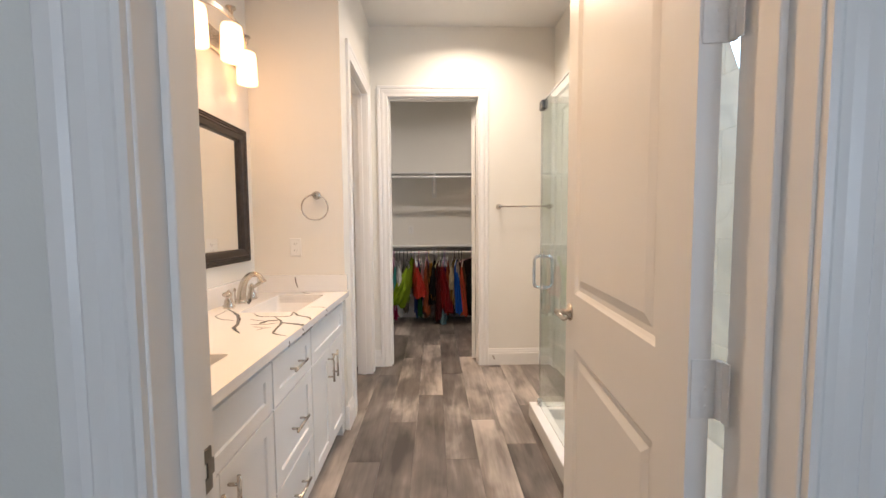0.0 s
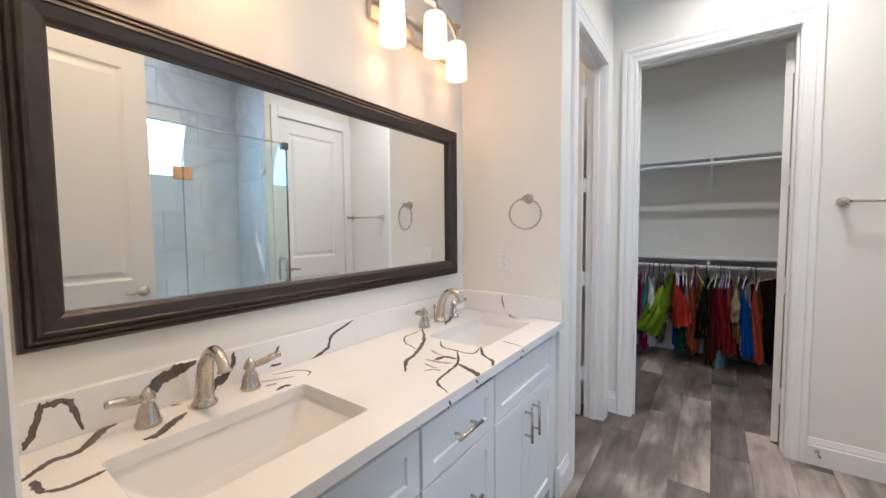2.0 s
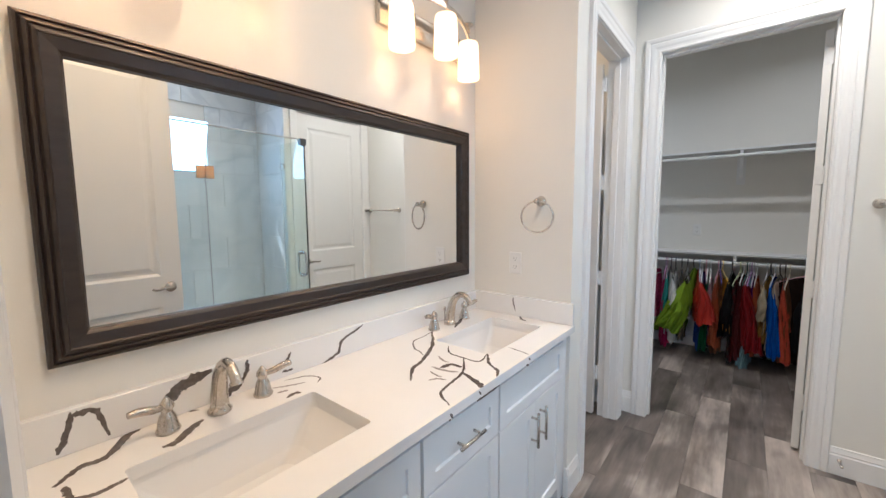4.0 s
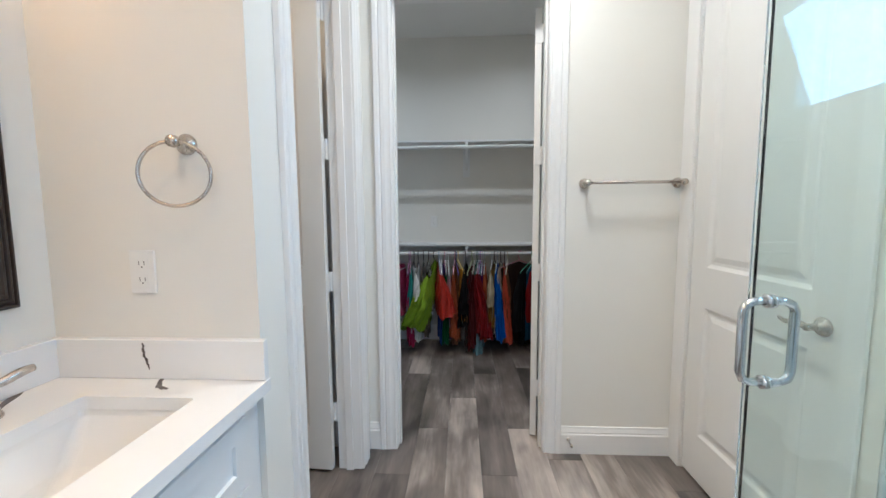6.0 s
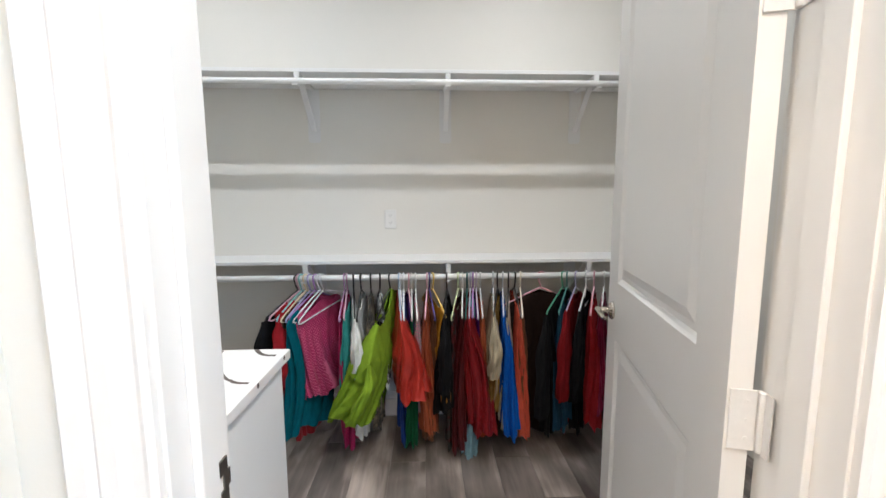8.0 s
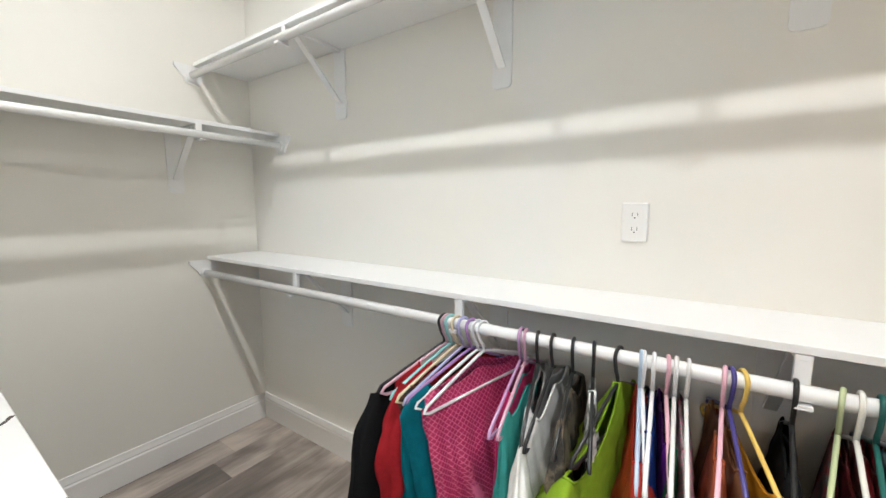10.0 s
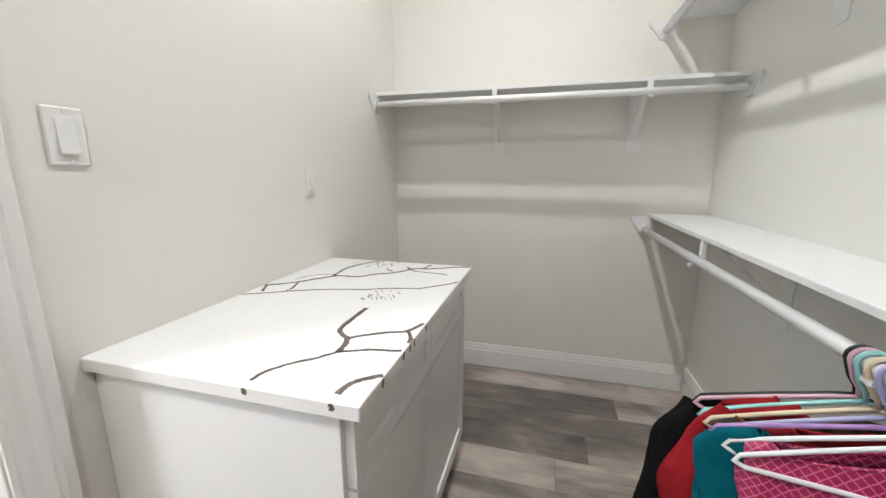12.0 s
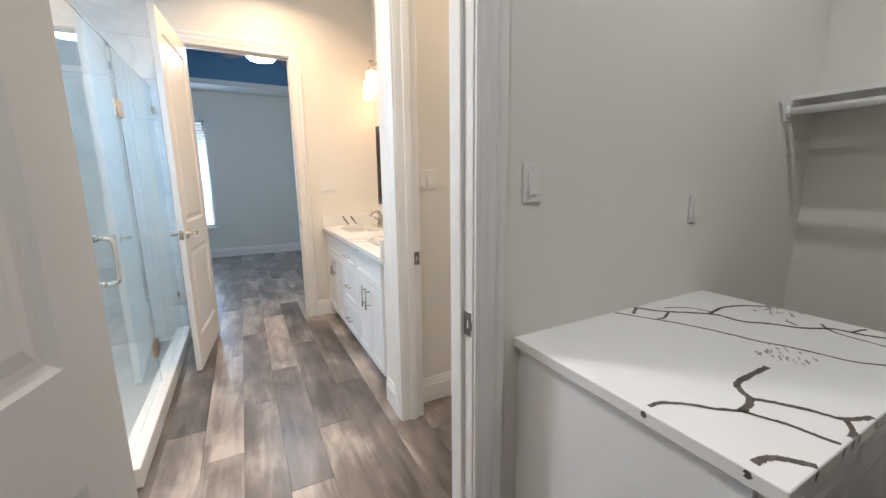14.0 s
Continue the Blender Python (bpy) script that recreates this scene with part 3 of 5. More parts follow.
def shaker_mesh(a0, a1, z0, z1, d, place, rail):
    """A shaker front in one piece: a slab of 20 mm with a sunk panel; place(a, depth, z) sets a point."""
    t = 0.02
    bm = bmesh.new()
    rings = []
    for inset, depth in ((0.0, 0.0), (0.0, t - 0.0012), (0.0012, t), (rail - 0.001, t), (rail, t - 0.001), (rail + 0.002, t - 0.008)):
        rings.append([bm.verts.new(place(a, d + depth, z)) for a, z in ((a0 + inset, z0 + inset), (a1 - inset, z0 + inset), (a1 - inset, z1 - inset), (a0 + inset, z1 - inset))])
    for p, q in zip(rings, rings[1:]):
        for k in range(4):
            bm.faces.new((p[k], p[(k + 1) % 4], q[(k + 1) % 4], q[k]))
    bm.faces.new(rings[0])
    bm.faces.new(rings[-1])
    return bm


def shaker(name, parent, y0, y1, z0, z1, x, rail=0.055):
    """Shaker front facing +x."""
    return part(name, shaker_mesh(y0, y1, z0, z1, x, lambda a, d, z: (d, a, z), rail), CABINET, parent)


def bar_pull(parent, x, y, z, length, vertical):
    """Round bar pull on two posts; it stands out along +x."""
    d = Vector((0, 0, 1)) if vertical else Vector((0, 1, 0))
    c = Vector((x, y, z))
    o = Vector((0.030, 0, 0))
    bm = tube([c + o - d * length / 2, c + o + d * length / 2], 0.006, 10)
    for s in (-1, 1):
        tube([c + d * s * length * 0.33, c + o + d * s * length * 0.33], 0.0048, 8, bm=bm)
    return part("pull", bm, NICKEL, parent, "brushed nickel bar pull", True)


def carcass(label, y0, y1, open_top=False):
    ob = thing("vanity_cabinet", ((WALL_X + FRONT) / 2, (y0 + y1) / 2, 0), label, "vanity cabinet", "vanity cabinets")
    xa, ya, yb = WALL_X + 0.002, y0 + 0.0005, y1 - 0.0005
    if open_top:
        walls = [(xa, xa + 0.012, ya, yb, 0.10, 0.866), (FRONT - 0.018, FRONT, ya, yb, 0.10, 0.866), (xa + 0.012, FRONT - 0.018, ya, ya + 0.016, 0.10, 0.866),
                 (xa + 0.012, FRONT - 0.018, yb - 0.016, yb, 0.10, 0.866), (xa + 0.012, FRONT - 0.018, ya + 0.016, yb - 0.016, 0.10, 0.116)]
    else:
        walls = [(xa, FRONT, ya, yb, 0.10, 0.866)]
    part("body", boxes(walls), CABINET, ob)
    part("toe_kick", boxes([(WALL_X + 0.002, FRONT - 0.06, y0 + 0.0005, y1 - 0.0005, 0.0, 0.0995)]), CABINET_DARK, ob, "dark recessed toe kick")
    return ob


def sink_base(label, y0, y1):
    ob = carcass(label, y0, y1, True)
    shaker("false_front", ob, y0 + 0.006, y1 - 0.006, 0.668, 0.838, FRONT, 0.048)
    m = (y0 + y1) / 2
    for a, b, py in ((y0 + 0.006, m - 0.0015, m - 0.038), (m + 0.0015, y1 - 0.006, m + 0.038)):
        d = shaker("door", ob, a, b, 0.115, 0.662, FRONT)
        bar_pull(d, FRONT + 0.02, py, 0.560, 0.145, True)
    return ob


sink_base("white shaker sink base cabinet with two doors", 0.655, 1.322)
drawers = carcass("white shaker cabinet with three drawers", 1.322, 1.728)
for za, zb in ((0.668, 0.838), (0.360, 0.662), (0.115, 0.354)):
    dr = shaker("drawer", drawers, 1.328, 1.722, za, zb, FRONT, 0.050)
    bar_pull(dr, FRONT + 0.02, 1.525, (za + zb) / 2, 0.13, False)
sink_base("white shaker sink base cabinet with two doors", 1.728, 2.325)
solid("cabinet_filler", boxes([(WALL_X + 0.002, FRONT + 0.002, 2.3255, RING_Y - 0.001, 0.0, 0.866)]), CABINET, "white filler strip between cabinet and wall", "filler strip")
solid("cabinet_filler", boxes([(WALL_X + 0.002, FRONT + 0.002, ENTRY_Y1 + 0.001, 0.6545, 0.0, 0.866)]), CABINET, "white filler strip between cabinet and wall", "filler strip")

SINKS = [(0.778, 1.236), (1.822, 2.284)]
SX0, SX1 = -0.778, -0.502
CX0, CX1 = WALL_X + 0.0005, -0.382
CZ0, CZ1 = 0.8665, COUNTER_Z
counter = thing("countertop", ((CX0 + CX1) / 2, 1.52, CZ0), "white quartz double vanity top with bold dark veins", "countertop")


def ribbon(ctrl, width, z, seed, plane="z", wobble=0.0016, taper=True, bm=None, rough=0.55):
    """A thin inlaid vein along a wandering line on a flat face (plane z: x, y; plane x: y, z; plane y: x, z)."""
    rnd = random.Random(seed)
    out = bm or bmesh.new()
    pts = curve_points([(a, b, 0) for a, b in ctrl], 9)
    left, right = [], []
    for i, p in enumerate(pts):
        d = (pts[min(i + 1, len(pts) - 1)] - pts[max(i - 1, 0)]).normalized()
        nrm = Vector((-d.y, d.x, 0))
        p = p + nrm * rnd.uniform(-wobble, wobble)
        k = i / (len(pts) - 1)
        w = width * (1 - rough / 2 + rough * rnd.random()) * (0.35 + min(1, 5 * min(k, 1 - k)) * 0.65 if taper else 1)
        left.append(p + nrm * w / 2)
        right.append(p - nrm * w / 2)

    def place(q):
        return {"z": (q.x, q.y, z), "x": (z, q.x, q.y), "y": (q.x, z, q.y)}[plane]
    lv = [out.verts.new(place(q)) for q in left]
    rv = [out.verts.new(place(q)) for q in right]
    for i in range(len(lv) - 1):
        out.faces.new((lv[i], lv[i + 1], rv[i + 1], rv[i]))
    return out


slab = boxes([(CX0, CX1, ENTRY_Y1 + 0.001, SINKS[0][0], CZ0, CZ1), (CX0, CX1, SINKS[0][1], SINKS[1][0], CZ0, CZ1), (CX0, CX1, SINKS[1][1], RING_Y - 0.0005, CZ0, CZ1)])
for a, b in SINKS:
    boxes_front = [(CX0, SX0, a, b, CZ0, CZ1), (SX1, CX1, a, b, CZ0, CZ1)]
    for it in boxes_front:
        box(*it, bm=slab)
    # rounded corners of the cut-out
    r = 0.012
    for cx, sx in ((SX0, 1), (SX1, -1)):
        for cy, sy in ((a, 1), (b, -1)):
            arc = [(cx + sx * (r - r * math.sin(t)), cy + sy * (r - r * math.cos(t))) for t in (math.pi / 2 * k / 5 for k in range(6))]
            low = [slab.verts.new((x, y, CZ0)) for x, y in [(cx, cy)] + arc]
            high = [slab.verts.new((x, y, CZ1)) for x, y in [(cx, cy)] + arc]
            slab.faces.new(high)
            slab.faces.new(low[::-1])
            for k in range(len(low)):
                n = (k + 1) % len(low)
                slab.faces.new((low[k], low[n], high[n], high[k]))
bmesh.ops.remove_doubles(slab, verts=slab.verts[:], dist=1e-5)
top = part("top", slab, QUARTZ, counter)
part("backsplash", boxes([(CX0, CX0 + 0.02, ENTRY_Y1 + 0.001, RING_Y - 0.0005, CZ1 + 0.0005, 1.003)], 0.0015), QUARTZ, counter)
part("side_splash", boxes([(CX0 + 0.0205, CX1 - 0.004, RING_Y - 0.0205, RING_Y - 0.0005, CZ1 + 0.0005, 1.003)], 0.0015), QUARTZ, counter)
part("side_splash", boxes([(CX0 + 0.0205, CX1 - 0.004, ENTRY_Y1 + 0.0005, ENTRY_Y1 + 0.0205, CZ1 + 0.0005, 1.003)], 0.0015), QUARTZ, counter)
VZ = CZ1 + 0.0004
for seed, (ctrl, width, mat) in enumerate([
        ([(-0.822, 0.677), (-0.864, 0.721), (-0.867, 0.765), (-0.934, 0.817), (-0.961, 0.866), (-0.97, 0.891)], 0.019, VEIN),
        ([(-0.97, 0.891), (-0.956, 0.935), (-0.932, 0.974)], 0.008, VEIN),
        ([(-0.808, 0.855), (-0.805, 0.883), (-0.842, 0.923), (-0.868, 0.961)], 0.02, VEIN),
        ([(-0.754, 0.691), (-0.731, 0.725), (-0.734, 0.754), (-0.739, 0.778)], 0.014, VEIN),
        ([(-0.808, 0.691), (-0.781, 0.691), (-0.746, 0.694)], 0.012, VEIN),
        ([(-0.92, 1.217), (-0.894, 1.281), (-0.848, 1.303), (-0.82, 1.277)], 0.006, VEIN),
        ([(-0.803, 1.161), (-0.81, 1.193), (-0.8, 1.208)], 0.014, VEIN),
        ([(-0.901, 1.162), (-0.874, 1.205), (-0.853, 1.254)], 0.008, VEIN_PALE),
        ([(-0.855, 1.158), (-0.849, 1.19)], 0.012, VEIN_PALE),
        ([(-0.866, 1.904), (-0.851, 1.821), (-0.848, 1.765), (-0.793, 1.703), (-0.736, 1.681), (-0.705, 1.662)], 0.006, VEIN),
        ([(-0.866, 1.904), (-0.748, 1.765), (-0.671, 1.615), (-0.654, 1.552), (-0.591, 1.473)], 0.014, VEIN),
        ([(-0.691, 1.804), (-0.64, 1.746), (-0.569, 1.738), (-0.503, 1.745), (-0.518, 1.829)], 0.008, VEIN),
        ([(-0.518, 1.829), (-0.466, 1.754), (-0.41, 1.719), (-0.384, 1.673)], 0.012, VEIN),
        ([(-0.569, 1.738), (-0.498, 1.636), (-0.474, 1.526), (-0.456, 1.465), (-0.393, 1.427)], 0.01, VEIN),
        ([(-0.491, 1.627), (-0.404, 1.594), (-0.384, 1.573)], 0.02, VEIN),
        ([(-0.578, 1.613), (-0.566, 1.661), (-0.522, 1.662)], 0.02, VEIN),
        ([(-0.61, 1.601), (-0.547, 1.606), (-0.509, 1.624)], 0.012, VEIN_PALE),
        ([(-0.546, 1.512), (-0.531, 1.539), (-0.503, 1.55)], 0.01, VEIN_PALE),
        ([(-0.658, 1.694), (-0.612, 1.671), (-0.584, 1.669)], 0.01, VEIN_PALE),
        ([(-0.588, 1.569), (-0.553, 1.558), (-0.528, 1.558)], 0.008, VEIN_PALE),
        ([(-0.489, 1.941), (-0.43, 1.93), (-0.387, 1.918)], 0.006, VEIN),
        ([(-0.701, 2.456), (-0.644, 2.348), (-0.602, 2.325)], 0.012, VEIN),
        ([(-1.042, 2.45), (-0.917, 2.232), (-0.823, 2.018)], 0.018, VEIN)]):
    part("vein", ribbon(ctrl, width, VZ, 20 + seed), mat, counter)
SPX = CX0 + 0.0204
for seed, (ctrl, width) in enumerate([
        ([(0.693, 0.907), (0.708, 0.94), (0.723, 0.996)], 0.012),
        ([(0.722, 0.988), (0.737, 0.987), (0.765, 0.981), (0.784, 0.91)], 0.013),
        ([(0.896, 0.924), (0.92, 0.963), (0.947, 0.98), (1.016, 0.996)], 0.03),
        ([(1.114, 0.996), (1.112, 0.964), (1.093, 0.929)], 0.012),
        ([(1.098, 0.938), (1.065, 0.918), (1.035, 0.902)], 0.026),
        ([(1.257, 0.978), (1.236, 0.949), (1.187, 0.934)], 0.01),
        ([(1.568, 0.996), (1.467, 0.962), (1.445, 0.919), (1.376, 0.896)], 0.011),
        ([(1.224, 0.918), (1.263, 0.918)], 0.008)]):
    part("vein", ribbon(ctrl, width, SPX, 60 + seed, "x", 0.002), VEIN, counter)
part("vein", ribbon([(-0.706, 0.995), (-0.704, 0.961), (-0.692, 0.924)], 0.007, RING_Y - 0.0209, 71, "y", 0.002), VEIN, counter)
for k, xx in enumerate((-0.66, -0.58)):
    part("vein", ribbon([(xx, 0.994), (xx - 0.03, 0.950), (xx - 0.065, 0.898)], 0.016, ENTRY_Y1 + 0.0209, 75 + k, "y", 0.002), VEIN, counter)
for k, ctrl in enumerate([[(1.416, 0.882), (1.428, 0.864)], [(1.41, 0.864), (1.418, 0.864)], [(1.549, 0.864), (1.593, 0.864), (1.689, 0.864)], [(1.563, 0.891), (1.573, 0.877)], [(1.883, 0.868), (1.905, 0.864)], [(1.904, 0.891), (1.919, 0.879)]]):
    part("vein", ribbon(ctrl, 0.007, CX1 + 0.0004, 80 + k, "x", 0.001), VEIN, counter)


def basin(y0, y1):
    """Rectangular undermount bowl with rounded corners and a drain."""
    cx, cy = (SX0 + SX1) / 2, (y0 + y1) / 2
    hx, hy = (SX1 - SX0) / 2 + 0.004, (y1 - y0) / 2 + 0.004
    bm = bmesh.new()

    def ring(ax, ay, r, z, n=6):
        out = []
        for sx, sy, t0 in ((1, 1, 0), (-1, 1, 90), (-1, -1, 180), (1, -1, 270)):
            for k in range(n + 1):
                t = radians(t0 + 90 * k / n)
                out.append(bm.verts.new((cx + sx * (ax - r) + r * math.cos(t), cy + sy * (ay - r) + r * math.sin(t), z)))
        return out
    rings = [ring(hx + 0.018, hy + 0.018, 0.04, CZ0 - 0.001), ring(hx, hy, 0.018, CZ0 - 0.001), ring(hx - 0.002, hy - 0.003, 0.020, CZ0 - 0.016), ring(hx - 0.022, hy - 0.070, 0.030, CZ0 - 0.098),
             ring(hx - 0.034, hy - 0.108, 0.034, CZ0 - 0.128), ring(hx - 0.052, hy - 0.140, 0.040, CZ0 - 0.140), ring(0.03, 0.03, 0.029, CZ0 - 0.152)]
    for a, b in zip(rings, rings[1:]):
        for k in range(len(a)):
            n = (k + 1) % len(a)
            bm.faces.new((a[k], a[n], b[n], b[k]))
    bm.faces.new(rings[-1])
    ob = thing("sink_basin", (cx, cy, CZ0 - 0.152), "white porcelain undermount rectangular sink", "sink", "sinks")
    part("bowl", bm, PORCELAIN, ob)
    part("drain", turned([(0.022, 0), (0.023, 0.003), (0.015, 0.005), (0.013, 0.010), (0.004, 0.011)], (cx, cy, CZ0 - 0.1505), "z", 20), NICKEL, ob, "brushed nickel drain", True)
    return ob


for a, b in SINKS:
    basin(a, b)


def faucet(y):
    """Widespread faucet: arched spout and two bell-based lever handles."""
    x, z = -0.878, COUNTER_Z + 0.0005
    ob = thing("faucet", (x, y, z), "brushed nickel widespread faucet with arched spout", "faucet", "faucets")
    bm = turned([(0.030, 0), (0.031, 0.006), (0.026, 0.012), (0.024, 0.020)], (x, y, z), "z", 20)
    pts = curve_points([(x, y, z + 0.015), (x + 0.006, y, z + 0.065), (x + 0.022, y, z + 0.118), (x + 0.056, y, z + 0.152), (x + 0.092, y, z + 0.152), (x + 0.116, y, z + 0.128), (x + 0.122, y, z + 0.112)], 5)
    n = len(pts) - 1
    tube(pts, [0.024 - 0.011 * min(1, 1.6 * i / n) + (0.004 if i > n - 3 else 0) for i in range(n + 1)], 14, bm=bm)
    part("spout", bm, NICKEL, ob, smooth=True)
    part("lift_rod", turned([(0.003, 0), (0.003, 0.06), (0.007, 0.066), (0.006, 0.078), (0.002, 0.082)], (x - 0.032, y, z), "z", 10), NICKEL, ob, smooth=True)
    for s in (-1, 1):
        hy = y + s * 0.121
        bm = turned([(0.027, 0), (0.028, 0.005), (0.024, 0.012), (0.021, 0.030), (0.017, 0.044), (0.013, 0.050), (0.013, 0.056), (0.017, 0.062), (0.016, 0.072), (0.010, 0.080), (0.007, 0.086), (0.003, 0.090)], (x, hy, z), "z", 18)
        lp = curve_points([(x, hy, z + 0.066), (x + 0.010, hy + s * 0.028, z + 0.070), (x + 0.018, hy + s * 0.058, z + 0.080), (x + 0.022, hy + s * 0.080, z + 0.082)], 4)
        tube(lp, [0.007 + 0.004 * math.sin(math.pi * min(1, i / (len(lp) - 1) * 0.9)) for i in range(len(lp))], 8, bm=bm)
        part("handle", bm, NICKEL, ob, smooth=True)
    return ob


for a, b in SINKS:
    faucet((a + b) / 2)

# ---- mirror ----
MY0, MY1, MZ0, MZ1 = 0.695, 2.312, 1.105, 1.868
mirror = thing("wall_mirror", (WALL_X, (MY0 + MY1) / 2, MZ0), "wide wall mirror in a ridged dark brown frame", "mirror")
FP = [(0.0, 0.0005), (0.0, 0.018), (0.004, 0.024), (0.010, 0.026), (0.013, 0.021), (0.019, 0.027), (0.025, 0.029), (0.029, 0.024), (0.034, 0.029), (0.042, 0.031), (0.046, 0.027), (0.076, 0.024), (0.081, 0.021), (0.086, 0.015), (0.086, 0.0032), (0.060, 0.0032), (0.060, 0.0005)]


def mitred(name, c0, c1, mat, parent, n0, n1):
    """One member of a frame from corner c0 to c1 (y, z); n0, n1: the ways inward at its ends."""
    st = [lambda u, v: (WALL_X + v, c0[0] + n0[0] * u, c0[1] + n0[1] * u), lambda u, v: (WALL_X + v, c1[0] + n1[0] * u, c1[1] + n1[1] * u)]
    return part(name, sweep(FP, st), mat, parent)


FP = [(u * 0.86, v) for u, v in FP]
corners = [((MY0, MZ0), (1, 1)), ((MY1, MZ0), (-1, 1)), ((MY1, MZ1), (-1, -1)), ((MY0, MZ1), (1, -1))]
for (c0, n0), (c1, n1) in zip(corners, corners[1:] + corners[:1]):
    mitred("frame_rail", c0, c1, FRAME_WOOD, mirror, n0, n1)
part("glass", boxes([(WALL_X + 0.0005, WALL_X + 0.003, MY0 + 0.07, MY1 - 0.07, MZ0 + 0.07, MZ1 - 0.07)]), MIRROR, mirror, "clear silvered mirror glass")


# ---- vanity lamps ----
def vanity_light(yc):
    ob = thing("vanity_light", (WALL_X, yc, 2.20), "three-shade vanity light in brushed nickel, lit", "wall lamp", "vanity lights")
    part("backplate", box(WALL_X + 0.0005, WALL_X + 0.028, yc - 0.29, yc + 0.29, 2.203, 2.313, 0.006), NICKEL, ob)
    for s in (-1, 1):
        pts = curve_points([(WALL_X + 0.03, yc + s * 0.30, 2.293), (WALL_X + 0.085, yc + s * 0.24, 2.300), (WALL_X + 0.125, yc + s * 0.12, 2.330), (WALL_X + 0.135, yc, 2.340)], 6)
        bm = bmesh.new()
        rings = []
        for i, p in enumerate(pts):
            d = (pts[min(i + 1, len(pts) - 1)] - pts[max(i - 1, 0)]).normalized()
            nrm = Vector((d.y, -d.x, 0)).normalized() * 0.004
            up = Vector((0, 0, 0.011))
            rings.append([bm.verts.new(p + nrm + up), bm.verts.new(p - nrm + up), bm.verts.new(p - nrm - up), bm.verts.new(p + nrm - up)])
        for a, b in zip(rings, rings[1:]):
            for k in range(4):
                bm.faces.new((a[k], a[(k + 1) % 4], b[(k + 1) % 4], b[k]))
        bm.faces.new(rings[0])
        bm.faces.new(rings[-1])
        part("arched_bar", bm, NICKEL, ob, smooth=False)
    for off, x, zt in ((-0.23, WALL_X + 0.092, 2.273), (0.0, WALL_X + 0.134, 2.300), (0.23, WALL_X + 0.092, 2.273)):
        y = yc + off
        part("socket", turned([(0.010, 0), (0.010, 0.03), (0.024, 0.034), (0.024, 0.040)], (x, y, zt + 0.045), "z", 16, None), NICKEL, ob, smooth=True)
        bm = turned([(0.030, 0.172), (0.045, 0.168), (0.049, 0.155), (0.052, 0.08), (0.054, 0.010), (0.053, 0.0), (0.049, 0.001), (0.047, 0.012), (0.044, 0.15), (0.02, 0.16)], (x, y, zt - 0.172), "z", 24)
        shade = part("shade", bm, SHADE, ob, "frosted white glass shade, lit", True)
        part("bulb", turned([(0.004, 0.0), (0.016, 0.006), (0.021, 0.020), (0.018, 0.036), (0.011, 0.052), (0.010, 0.070)], (x, y, zt - 0.120), "z", 14), BULB, shade, "glowing round bulb", True)
    return ob


vanity_light(1.975)
vanity_light(0.985)

# ---- small wall fittings ----
ring_x, ring_z = -0.566, 1.498
tr = thing("towel_ring", (ring_x, RING_Y, 1.37), "round brushed nickel towel ring, empty", "towel ring")
part("mount", turned([(0.026, 0), (0.026, 0.006), (0.020, 0.012), (0.012, 0.018), (0.011, 0.040), (0.015, 0.046), (0.014, 0.056), (0.004, 0.060)], (ring_x, RING_Y - 0.0005, ring_z), "-y", 18), NICKEL, tr, smooth=True)
R0 = 0.0765
rp = [(ring_x + 0.95 * R0 * math.sin(2 * math.pi * k / 36), RING_Y - 0.048 + 0.31 * R0 * math.sin(2 * math.pi * k / 36), ring_z - R0 + R0 * math.cos(2 * math.pi * k / 36)) for k in range(37)]
part("ring", tube(rp, 0.0045, 8), NICKEL, tr, smooth=True)

tb = thing("towel_bar", (0.99, BATH_Y, 1.46), "straight brushed nickel towel bar, empty", "towel bar")
for px in (0.752, 1.222):
    part("mount", turned([(0.026, 0), (0.026, 0.006), (0.021, 0.012), (0.013, 0.018), (0.012, 0.050), (0.016, 0.054), (0.016, 0.074), (0.006, 0.079)], (px, BATH_Y - 0.0005, 1.475), "-y", 18), NICKEL, tb, smooth=True)
part("bar", tube([(0.745, BATH_Y - 0.062, 1.475), (1.246, BATH_Y - 0.062, 1.475)], 0.008, 12), NICKEL, tb, smooth=True)


